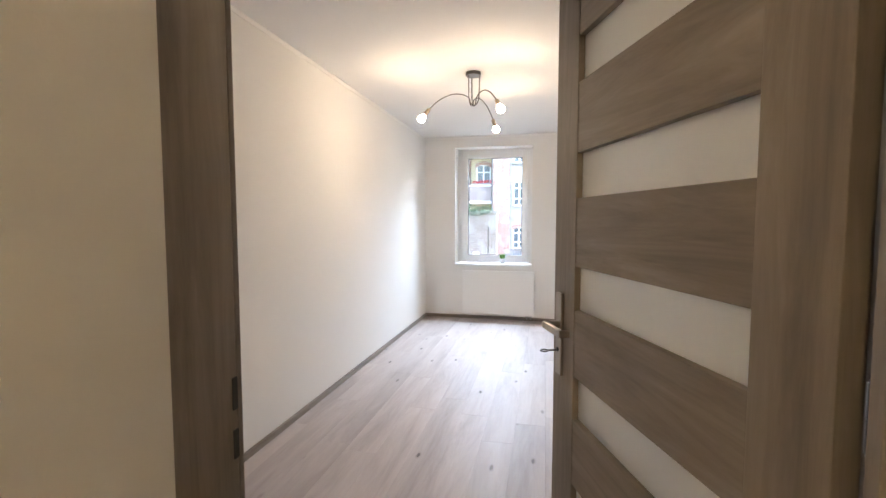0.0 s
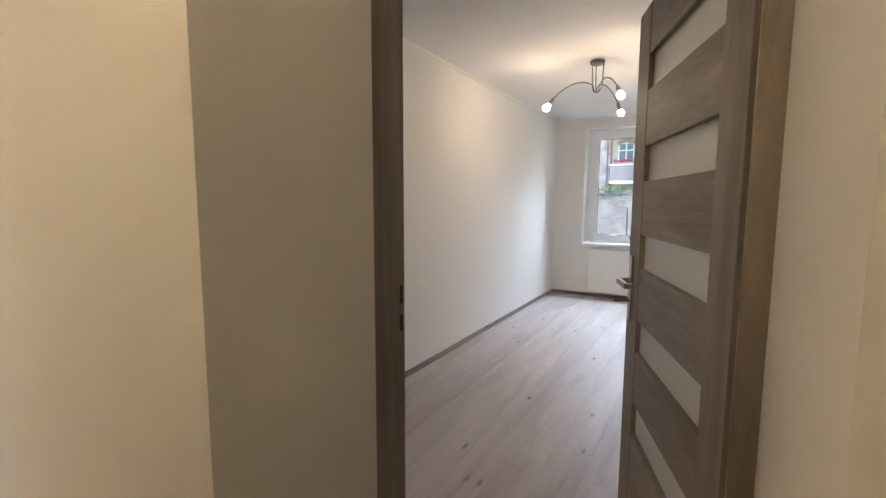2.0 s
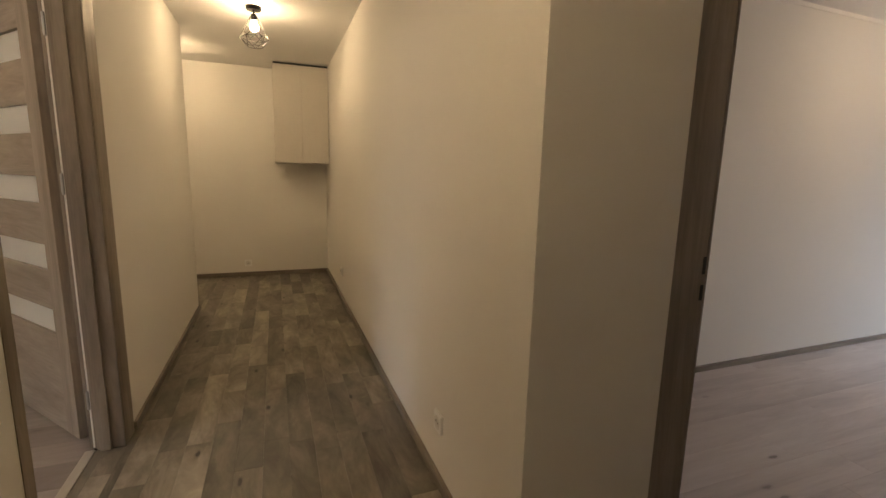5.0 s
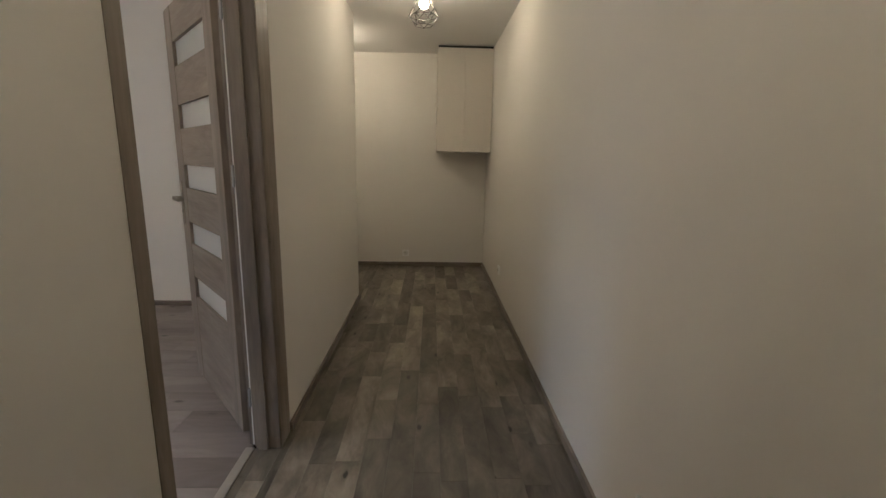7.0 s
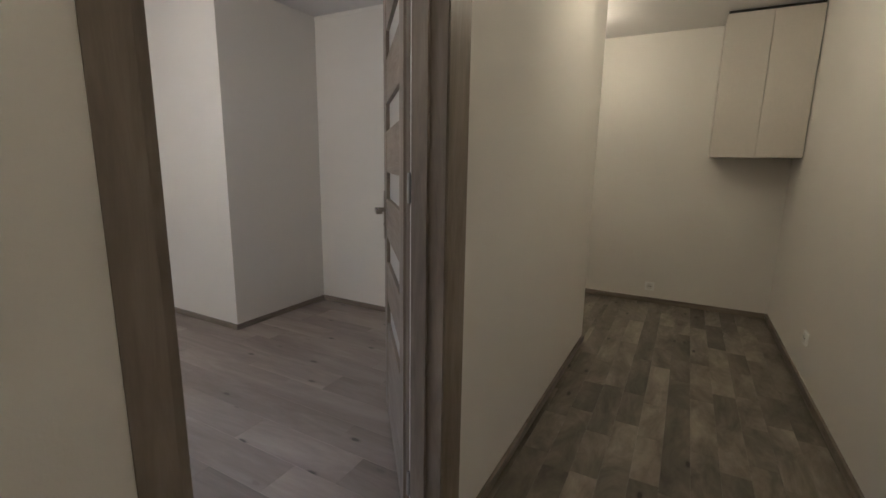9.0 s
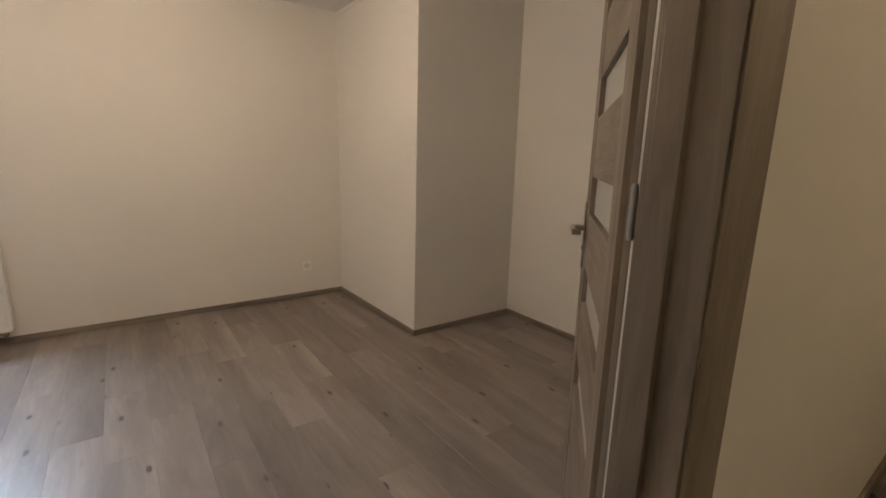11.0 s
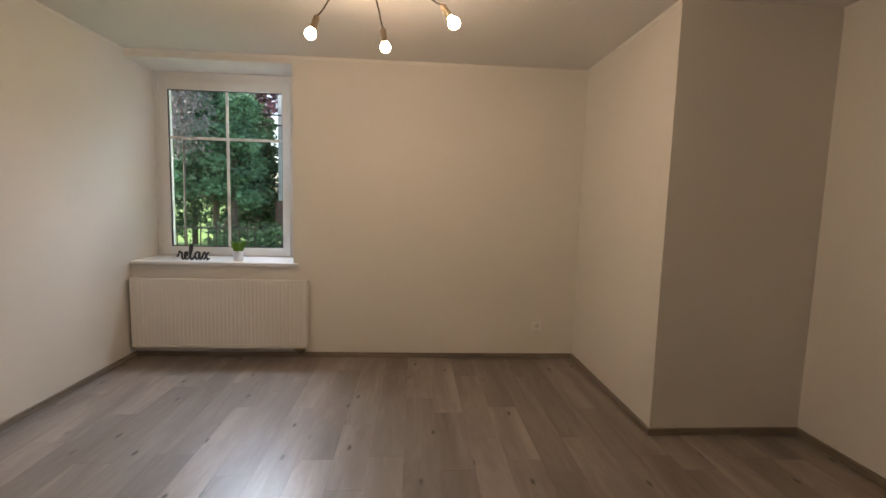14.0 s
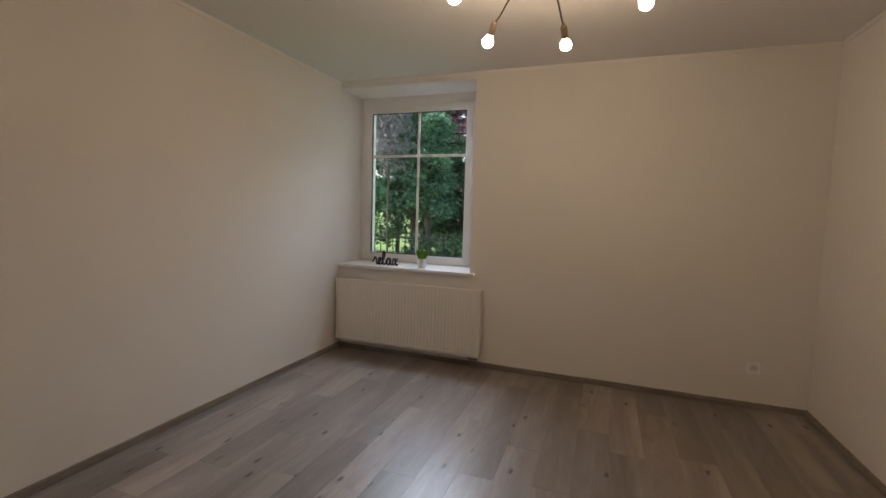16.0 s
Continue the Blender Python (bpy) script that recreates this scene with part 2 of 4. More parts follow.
def part(name, bm, mat, parent=None, label="", smooth=False):
    ob = new(name, mesh_of(name, bm, mat, smooth))
    if parent is not None:
        ob.parent = parent
    if label:
        ob["label"] = label
    return ob


def thing(name, m, label, category, group="", kind=""):
    e = new(name)
    e.empty_display_size = 0.1
    e.matrix_world = m
    return tagged(e, label, category, group, kind)


def structure(name, boxes, mat, label, category="wall", bevel=0.0):
    bm = bmesh.new()
    for b in boxes:
        box(bm, *b, bevel=bevel)
    return tagged(part(name, bm, mat), label, category, "", "structure")


# ---- plan ----
ZA, ZH, ZB, TOP = 2.52, 2.55, 2.588, 2.95
YN, YA = 0.09, 0.745            # hall north face, room A south face
XA0, XA1, YA1 = -1.485, 0.76, 6.185
RX0, RX1 = -0.325, 0.557        # the door recess
XW, YS, XSTEP = -5.39, -1.265, -3.99
YB0, YB1 = -1.405, -5.09        # room B north and south faces
XB1, XBW, XBC, YBC = 1.098, -3.765, -2.79, -3.712
DB0, DB1 = -1.718, -0.947        # opening of door B
DH, DHB = 2.06, 2.165          # heights of the openings
WA = (-1.055, 0.0, 0.74, 2.37)  # window A: x0 x1 z0 z1
WB = (-0.255, 1.098, 0.812, 2.525)
OUT_A, OUT_B = 6.66, -5.80

structure("wall_hall_north", [(XW, RX0, YN, 0.575, 0, TOP), (XW, RX0 - 0.061, 0.575, YA, 0, TOP), (RX1, 2.5, YN, 0.60, 0, TOP), (RX1 + 0.051, 2.5, 0.60, YA, 0, TOP), (RX0 - 0.061, RX1 + 0.051, 0.60, YA, DH + 0.03, TOP)], WALL, "smooth warm white painted hall wall with a door recess")
structure("wall_hall_south", [(XSTEP, DB0 - 0.03, YB0, YS, 0, TOP), (DB1 + 0.03, 2.5, YB0, YS, 0, TOP), (DB0 - 0.03, DB1 + 0.03, YB0, YS, DHB + 0.03, TOP)], WALL, "smooth warm white painted hall wall with a doorway")
structure("wall_hall_west", [(XW - 0.25, XW, -3.05, YA, 0, TOP), (XW, XSTEP, -3.05, -2.8, 0, TOP)], WALL, "warm white painted end wall of the hall")
structure("wall_hall_east", [(2.5, 2.75, YB0, YA, 0, TOP)], WALL, "warm white painted wall closing the hall")
structure("wall_room_b_west", [(XSTEP, XBW, YBC, YB0, 0, TOP), (XSTEP, XBC, OUT_B, YBC, 0, TOP)], WALL, "warm white painted wall with a projecting chimney breast")
structure("wall_room_b_south", [(XBC, WB[0], OUT_B, YB1, 0, TOP), (WB[0], WB[1], OUT_B, YB1, 0, WB[2]), (WB[0], WB[1], OUT_B, YB1, WB[3], TOP), (WB[1], XB1 + 0.3, OUT_B, YB1, 0, TOP)], WALL, "warm white painted window wall with a deep reveal")
structure("wall_room_b_east", [(XB1, XB1 + 0.3, YB1, YB0, 0, TOP)], WALL, "warm white painted side wall")
structure("wall_room_a_west", [(XA0 - 0.25, XA0, YA, YA1, 0, TOP)], WALL, "white painted long side wall")
structure("wall_room_a_east", [(XA1, XA1 + 0.25, YA, YA1, 0, TOP)], WALL, "white painted long side wall")
structure("wall_room_a_north", [(XA0 - 0.25, WA[0], YA1, OUT_A, 0, TOP), (WA[1], XA1 + 0.25, YA1, OUT_A, 0, TOP), (WA[0], WA[1], YA1, OUT_A, 0, WA[2]), (WA[0], WA[1], YA1, OUT_A, WA[3], TOP)], WALL, "white painted window wall with a deep reveal")

structure("ceiling_room_a", [(XA0, XA1, YA, YA1, ZA, ZA + 0.1)], CEIL, "smooth white painted ceiling", "ceiling")
structure("ceiling_hall", [(XW, 2.5, YS, YN, ZH, ZH + 0.1), (XW, XSTEP, -2.8, YS, ZH, ZH + 0.1), (RX0, RX1, YN, 0.60, ZH, ZH + 0.1)], CEIL, "smooth white painted hall ceiling", "ceiling")
structure("ceiling_room_b", [(XBC, XB1, YB1, YB0, ZB, ZB + 0.1), (XBW, XBC, YBC, YB0, ZB, ZB + 0.1)], CEIL, "smooth white painted ceiling", "ceiling")
structure("roof_slab", [(XW - 0.25, 2.75, OUT_B, OUT_A, TOP + 0.002, TOP + 0.25)], CEIL, "plain concrete slab above the rooms", "ceiling")
structure("floor_slab", [(XW - 0.25, 2.75, OUT_B, OUT_A, -0.3, -0.014)], SUBFLOOR, "dark underlay beneath the laminate", "floor")


def strips(name, runs, height, depth, mat, z0, label, category):
    """Strips along walls: (axis, fixed coordinate, side, from, to)."""
    bm = bmesh.new()
    for ax, c, side, a, b in runs:
        lo, hi = sorted((c, c + side * depth))
        if ax == "x":
            box(bm, a, b, lo, hi, z0, z0 + height, 0.003)
        else:
            box(bm, lo, hi, a, b, z0, z0 + height, 0.003)
    return tagged(part(name, bm, mat), label, category, "", "structure")


SK = 0.043
strips("baseboard_room_a", [("y", XA0, 1, YA, YA1), ("y", XA1, -1, YA, YA1), ("x", YA1, -1, XA0 + 0.018, XA1 - 0.018), ("x", YA, 1, XA0 + 0.018, -0.42)], SK, 0.018, SKIRT, 0, "low grey oak skirting board", "baseboard")
strips("baseboard_room_b", [("x", YB1, 1, XBC, XB1), ("y", XBC, 1, YB1 + 0.018, YBC + 0.018), ("x", YBC, 1, XBW, XBC), ("y", XBW, 1, YBC + 0.018, YB0), ("x", YB0, -1, XBW + 0.018, DB0 - 0.12), ("x", YB0, -1, DB1 + 0.1, XB1), ("y", XB1, -1, YB1 + 0.018, YB0 - 0.018)], SK, 0.018, SKIRT, 0, "low grey oak skirting board", "baseboard")
strips("baseboard_hall", [("x", YN, -1, XW, RX0 - 0.002), ("x", YS, 1, XSTEP - 0.016, DB0 - 0.135), ("x", YS, 1, DB1 + 0.086, 2.5), ("y", XW, 1, -2.8, YN - 0.018), ("y", XSTEP, -1, -2.8, YS), ("x", YN, -1, RX1 + 0.002, 2.5)], 0.05, 0.016, SKIRT, 0, "low grey oak skirting board", "baseboard")
strips("cornice_room_a", [("y", XA0, 1, YA, YA1), ("x", YA1, -1, XA0 + 0.006, XA1 - 0.006), ("y", XA1, -1, YA, YA1)], 0.03, 0.006, TRIMW, ZA - 0.03, "narrow white painted ceiling trim", "trim")
strips("cornice_room_b", [("x", YB1, 1, XBC + 0.006, XB1 - 0.006), ("y", XBC, 1, YB1, YBC), ("y", XB1, -1, YB1, YB0), ("y", XBW, 1, YBC, YB0)], 0.028, 0.006, TRIMW, ZB - 0.028, "narrow white painted ceiling trim", "trim")


# ---- doors ----
def oak_box(name, parent, dims, mat, label="", bevel=0.002):
    bm = bmesh.new()
    box(bm, *dims, bevel=bevel)
    return part(name, bm, mat, parent, label)


def lever_set(leaf, x, y, side, z=1.0):
    """Long back plate with a lever, keyhole and key on one face of a leaf."""
    bm = bmesh.new()
    box(bm, x - 0.02, x + 0.02, *sorted((y, y + side * 0.007)), z - 0.12, z + 0.125, bevel=0.003)
    plate = part("handle_plate", bm, NICKEL, leaf, "satin nickel long plate")
    bm = bmesh.new()
    zc = z + 0.03
    tube(bm, [(x, y + side * 0.004, zc), (x, y + side * 0.045, zc)], 0.011, 14)
    box(bm, x - 0.118, x + 0.012, *sorted((y + side * 0.040, y + side * 0.053)), zc - 0.011, zc + 0.011, bevel=0.004)
    box(bm, x - 0.118, x - 0.105, *sorted((y + side * 0.022, y + side * 0.053)), zc - 0.010, zc + 0.010, bevel=0.003)
    part("lever", bm, NICKEL, plate, "satin nickel lever")
    # raised dark disc, its colour standing for the shade in the keyhole
    bm = bmesh.new()
    tube(bm, [(x, y + side * 0.0065, z - 0.045), (x, y + side * 0.009, z - 0.045)], 0.007, 12)
    part("keyhole", bm, HOLE_SHADE, plate)
    return plate


def door_leaf(name, m, label, width=0.857, height=2.02, thick=0.04, key_side=0, zs=1.0):
    """Leaf with its hinge edge at the origin, running along +x; five frosted panes between level rails."""
    leaf = thing(name, m, label, "door", "inner doors")
    st, sh = 0.142, 0.125
    height *= zs
    oak_box("hinge_stile", leaf, (0, sh, -thick / 2, thick / 2, 0, height), WOOD_V)
    oak_box("lock_stile", leaf, (width - st, width, -thick / 2, thick / 2, 0, height), WOOD_V)
    pane_z = [(0.498 + 0.308 * k) * zs for k in range(5)]
    ph = 0.121 * zs
    lo = 0.0
    for k, z in enumerate(pane_z + [height]):
        oak_box("rail", leaf, (sh + 0.0006, width - st - 0.0006, -thick / 2 + 0.0015, thick / 2 - 0.0015, lo, min(z, height)), WOOD_H)
        lo = z + ph
    for z in pane_z:
        bm = bmesh.new()
        box(bm, sh + 0.001, width - st - 0.001, -0.003, 0.003, z + 0.001, z + ph - 0.001)
        part("glass_pane", bm, FROST, leaf, "frosted satin glass pane")
    for side in (-1, 1):
        lever_set(leaf, width - 0.05, side * thick / 2, side, 1.024 * zs)
    bm = bmesh.new()
    box(bm, width - 0.0005, width + 0.002, -0.011, 0.011, 0.88, 1.12, 0.0005)
    part("lock_faceplate", bm, STEEL, leaf, "steel lock faceplate")
    if key_side:
        bm = bmesh.new()
        y = key_side * (thick / 2 + 0.008)
        tube(bm, [(width - 0.05, y, 0.977), (width - 0.05, y + key_side * 0.03, 0.977)], 0.0028, 8)
        ring = [(width - 0.05 + 0.011 * math.cos(a), y + key_side * (0.041 - 0.011 * math.sin(a)), 0.977) for a in [2 * math.pi * k / 14 for k in range(15)]]
        tube(bm, ring, 0.0024, 6)
        key = tagged(part("key", bm, DARKM), "small dark metal key in the lock", "key")
        key.matrix_world = m.copy()
    for z in ((0.24, 1.25, 1.90) if zs > 1 else (0.22, 1.13, 1.80)):
        bm = bmesh.new()
        kx, ky = KNUCKLE[name]
        tube(bm, [(kx, ky, z - 0.042), (kx, ky, z - 0.001)], 0.0062, 14)
        tube(bm, [(kx, ky, z + 0.001), (kx, ky, z + 0.042)], 0.0062, 14)
        tube(bm, [(kx, ky, z - 0.046), (kx, ky, z + 0.046)], 0.005, 12)
        part("hinge", bm, STEEL, leaf, "zinc plated pin hinge", True)
    return leaf


KNUCKLE = {"door_1": (-0.004, -0.026), "door_2": (-0.125, 0.0164)}

# frame of door A: linings flush with the recess
fr = thing("door_frame_1", pose(0, 0, 0), "grey oak door frame set into the recess", "door frame", "", "structure")
oak_box("jamb", fr, (RX0 - 0.06, RX0 - 0.009, 0.575, 0.718, 0, DH), WOOD_V)
oak_box("rebate", fr, (RX0 - 0.06, RX0 - 0.032, 0.7185, 0.744, 0, DH), WOOD_V)
oak_box("jamb", fr, (RX1 - 0.044, RX1 + 0.05, 0.602, 0.626, 0, DH), WOOD_V)
oak_box("rebate", fr, (RX1 + 0.004, RX1 + 0.05, 0.6265, 0.766, 0, DH), WOOD_V)
oak_box("head", fr, (RX0 - 0.0085, RX1 - 0.0445, 0.602, 0.742, DH - 0.01, DH + 0.028), WOOD_H)
oak_box("architrave", fr, (RX0 - 0.105, RX0 - 0.03, YA + 0.0005, YA + 0.014, 0, DH + 0.085), WOOD_V)
oak_box("architrave", fr, (RX1 + 0.052, RX1 + 0.11, YA + 0.0005, YA + 0.014, 0, DH + 0.085), WOOD_V)
oak_box("architrave", fr, (RX0 - 0.0075, RX1 + 0.0075, YA + 0.0005, YA + 0.014, DH + 0.008, DH + 0.085), WOOD_H)
# dark patches on the jamb colour in the shade of the strike openings
for z0, z1 in ((1.05, 1.105), (0.965, 1.015)):
    bm = bmesh.new()
    box(bm, RX0 - 0.009, RX0 - 0.0068, 0.706, 0.7175, z0, z1)
    part("strike_opening_shade", bm, HOLE_SHADE, fr, "dark patch painting the shade of a strike plate opening")

# frame of door B: jambs with architraves on the hall side
fr = thing("door_frame_2", pose(0, 0, 0), "grey oak door frame with flat architraves", "door frame", "", "structure")
oak_box("jamb", fr, (DB0 - 0.028, DB0, -1.380, YS - 0.001, 0, DHB), WOOD_V)
oak_box("rebate", fr, (DB0 - 0.028, DB0 - 0.016, -1.393, -1.3805, 0, DHB), WOOD_V)
oak_box("jamb", fr, (DB1, DB1 + 0.0265, YB0 + 0.002, YS - 0.018, 0, DHB), WOOD_V)
oak_box("jamb_edge", fr, (DB1 + 0.0268, DB1 + 0.0295, YB0 + 0.002, YS - 0.0005, 0, DHB), WOOD_V, "", 0.0008)
oak_box("head", fr, (DB0 + 0.0005, DB1 - 0.0005, YB0 + 0.002, YS - 0.018, DHB - 0.01, DHB + 0.028), WOOD_H)
oak_box("architrave", fr, (DB0 - 0.133, DB0 - 0.004, YS + 0.0002, YS + 0.003, 0, DHB + 0.08), WOOD_V, "", 0.0008)
oak_box("architrave", fr, (DB1 + 0.027, DB1 + 0.084, YS + 0.0002, YS + 0.003, 0, DHB + 0.08), WOOD_V, "", 0.0008)
oak_box("architrave", fr, (DB0 - 0.0035, DB1 + 0.0265, YS + 0.0002, YS + 0.003, DHB + 0.004, DHB + 0.08), WOOD_H, "", 0.0008)
oak_box("stop", fr, (DB0 + 0.0006, DB0 + 0.014, -1.365, -1.32, 0, DHB - 0.011), WOOD_V)
oak_box("stop", fr, (DB1 - 0.012, DB1 - 0.0006, -1.372, -1.335, 0, DHB - 0.011), WOOD_V)
oak_box("architrave", fr, (DB0 - 0.09, DB0 - 0.03, YB0 - 0.014, YB0 - 0.0005, 0, DHB + 0.08), WOOD_V)
oak_box("architrave", fr, (DB1 + 0.004, DB1 + 0.08, YB0 - 0.014, YB0 - 0.0005, 0, DHB + 0.08), WOOD_V)


def hinged(x, y, fx, fy):
    return pose(x, y, 0.008, 0, 0, math.degrees(math.atan2(fy - y, fx - x)))


door_leaf("door_1", hinged(0.5244, 0.6729, 0.2244, 1.476), "grey oak inner door with five frosted panes, standing open", key_side=1)
door_leaf("door_2", hinged(-1.844, -1.470, -2.489, -2.014), "grey oak inner door with five frosted panes, opened wide", width=0.86, zs=1.035)
bm = bmesh.new()
box(bm, DB0 + 0.001, DB1 - 0.001, YB0 - 0.022, YB0 + 0.018, 0.0005, 0.006, 0.002)
tagged(part("threshold_strip", bm, STRIP), "pale metal strip between two floors", "threshold", "", "structure")


# ---- windows, sills, radiators ----
def window(name, x0, x1, z0, z1, y, inward, label, bars, opener, rev):
    """Plastic window; inward is +1 or -1 along y towards the room."""
    w = thing(name, pose(0, 0, 0), label, "window", "", "structure")

    def bar(nm, a, b, c, d, e, f, parent, mat=PVC, bev=0.004):
        bm = bmesh.new()
        ys = sorted((y + inward * e, y + inward * f))
        box(bm, a, b, ys[0], ys[1], c, d, bev)
        return part(nm, bm, mat, parent)
    fw = 0.04
    for nm, q in (("packer", (rev[0] + 0.0005, x0 - 0.0005, rev[2], rev[3])), ("packer", (x1 + 0.0005, rev[1] - 0.0005, rev[2], rev[3])), ("packer", (x0, x1, z1 + 0.0005, rev[3] - 0.0005))):
        bar(nm, *q, -0.033, 0.027, w, PVC, 0)
    bar("window_frame", x0, x0 + fw, z0, z1, -0.035, 0.03, w)
    bar("frame_bar", x1 - fw, x1, z0, z1, -0.035, 0.03, w)
    bar("frame_bar", x0 + fw, x1 - fw, z0, z0 + fw, -0.035, 0.03, w)
    bar("frame_bar", x0 + fw, x1 - fw, z1 - fw, z1, -0.035, 0.03, w)
    a, b, c, d, sw = x0 + fw - 0.012, x1 - fw + 0.012, z0 + fw - 0.012, z1 - fw + 0.012, 0.072
    bar("sash_bar", a, a + sw, c, d, 0.0, 0.046, w)
    bar("sash_bar", b - sw, b, c, d, 0.0, 0.046, w)
    bar("sash_bar", a + sw, b - sw, c, c + sw, 0.0, 0.046, w)
    bar("sash_bar", a + sw, b - sw, d - sw, d, 0.0, 0.046, w)
    ga, gb, gc, gd = a + sw, b - sw, c + sw, d - sw
    for q in ((ga, ga + 0.006, gc, gd), (gb - 0.006, gb, gc, gd), (ga + 0.006, gb - 0.006, gc, gc + 0.006), (ga + 0.006, gb - 0.006, gd - 0.006, gd)):
        bar("gasket", *q, 0.012, 0.03, w, GASKET, 0)
    p = bar("pane", ga + 0.001, gb - 0.001, gc + 0.001, gd - 0.001, 0.008, 0.012, w, GLASS, 0)
    p.visible_shadow = False
    if bars:
        zc, xc = gc + (gd - gc) * bars[1], ga + (gb - ga) * bars[0]
        bar("glazing_bar", xc - 0.013, xc + 0.013, gc, gd, 0.0125, 0.024, w)
        bar("glazing_bar", ga, gb, zc - 0.013, zc + 0.013, 0.0125, 0.026, w)
    xo = a + sw / 2 if opener < 0 else b - sw / 2
    zo = (c + d) / 2 - 0.1
    bm = bmesh.new()
    ys = sorted((y + inward * 0.046, y + inward * 0.056))
    box(bm, xo - 0.014, xo + 0.014, ys[0], ys[1], zo - 0.035, zo + 0.035, 0.003)
    ys = sorted((y + inward * 0.056, y + inward * 0.082))
    box(bm, xo - 0.009, xo + 0.009, ys[0], ys[1], zo - 0.01, zo + 0.01, 0.003)
    ys = sorted((y + inward * 0.072, y + inward * 0.088))
    box(bm, xo - 0.010, xo + 0.010, ys[0], ys[1], zo - 0.12, zo + 0.01, 0.004)
    part("window_handle", bm, PVC, w, "white window handle")
    for zz in (c + 0.05, d - 0.05):
        bm = bmesh.new()
        xh = b + 0.004 if opener < 0 else a - 0.004
        tube(bm, [(xh, y + inward * 0.044, zz - 0.04), (xh, y + inward * 0.044, zz + 0.04)], 0.008, 10)
        part("hinge_cover", bm, PVC, w)
    return w


window("window_1", -1.005, -0.045, 0.775, 2.34, 6.42, -1, "white plastic window with one clear pane", None, 1, WA)
window("window_2", -0.157, 1.072, 0.826, 2.465, -5.52, 1, "white plastic window with glazing bars in a cross", (0.49, 0.70), -1, WB)


def sill(name, x0, x1, y0, y1, z, label):
    bm = bmesh.new()
    box(bm, x0, x1, y0, y1, z - 0.028, z, 0.006)
    return tagged(part(name, bm, PVC), label, "window sill", "", "structure")


sill("sill_1", WA[0] - 0.0, WA[1] + 0.0, YA1 - 0.05, 6.388, 0.765, "white window sill board")
sill("sill_2", WB[0] - 0.045, XB1 - 0.003, YB1 + 0.001, YB1 + 0.04, 0.842, "white window sill board")
sill("sill_2_inner", WB[0] + 0.002, WB[1] - 0.002, -5.488, YB1, 0.842, "white window sill board inside the reveal")


def radiator(name, m, w, h, ribbed, label):
    """Front towards local -y, standing height from local z=0."""
    r = thing(name, m, label, "radiator")
    d = 0.075
    bm = bmesh.new()
    if ribbed:
        n = int(w / 0.0333)
        pts = []
        for k in range(n):
            x = 0.02 + (w - 0.04) * k / n
            s = (w - 0.04) / n
            pts += [(x, 0.0), (x + s * 0.3, 0.0), (x + s * 0.42, 0.0022), (x + s * 0.88, 0.0022)]
        pts += [(w - 0.02, 0.0)]
        z0, z1 = 0.03, h - 0.03
        va = [bm.verts.new((x, y - 0.0005, z0)) for x, y in pts]
        vb = [bm.verts.new((x, y - 0.0005, z1)) for x, y in pts]
        for k in range(len(pts) - 1):
            bm.faces.new((va[k], va[k + 1], vb[k + 1], vb[k]))
        box(bm, 0.0, w, 0.006, 0.012, 0.004, h - 0.004)
        box(bm, 0.0, w, -0.002, 0.008, 0.0, 0.03, 0.003)
        box(bm, 0.0, w, -0.002, 0.008, h - 0.03, h, 0.003)
        box(bm, 0.0, 0.02, -0.002, 0.008, 0.0305, h - 0.0305, 0.002)
        box(bm, w - 0.02, w, -0.002, 0.008, 0.0305, h - 0.0305, 0.002)
    else:
        box(bm, 0, w, 0.0, 0.012, 0, h, 0.004)
    part("front_panel", bm, ENAMEL, r)
    bm = bmesh.new()
    box(bm, 0.004, w - 0.004, d - 0.01, d, 0.01, h - 0.01, 0.003)
    part("back_panel", bm, ENAMEL, r)
    for x in (-0.001, w - 0.003):
        bm = bmesh.new()
        box(bm, x, x + 0.004, 0.009, d - 0.002, 0.012, h - 0.002, 0.001)
        part("side_cover", bm, ENAMEL, r)
    # dark sheet under the grille bars, painting the shade inside the radiator
    grille = part("grille_shade_sheet", box(bmesh.new(), 0.004, w - 0.004, 0.013, d - 0.011, h - 0.014, h - 0.010), HOLE_SHADE, r)
    bm = bmesh.new()
    k = 0.012
    while k < w - 0.02:
        box(bm, k, k + 0.009, 0.012, d - 0.01, h - 0.0095, h - 0.004)
        k += 0.0205
    part("grille_bars", bm, ENAMEL, grille)
    bm = bmesh.new()
    tube(bm, [(w - 0.045, 0.04, 0.005), (w - 0.045, 0.04, -0.03), (w - 0.045, 0.045, -0.045), (w - 0.045, d + 0.03, -0.05)], 0.009, 10)
    tube(bm, [(w - 0.095, 0.04, 0.005), (w - 0.095, 0.04, -0.03), (w - 0.095, 0.045, -0.045), (w - 0.095, d + 0.03, -0.05)], 0.009, 10)
    box(bm, w - 0.115, w - 0.025, 0.028, 0.052, -0.028, -0.004, 0.004)
    part("valve", bm, STEEL if not ribbed else BRONZE, r, "metal connection valve", True)
    for x in (0.12, w - 0.16):
        bm = bmesh.new()
        box(bm, x, x + 0.03, d, d + 0.027, 0.06, h - 0.06, 0.002)
        part("bracket", bm, ENAMEL, r)
    return r


radiator("radiator", pose(-0.934, YA1 - 0.1, 0.078), 0.976, 0.602, False, "flat white steel radiator below the window")
radiator("radiator", pose(1.068, YB1 + 0.1, 0.108, 0, 0, 180), 1.458, 0.597, True, "ribbed white steel radiator below the window sill")


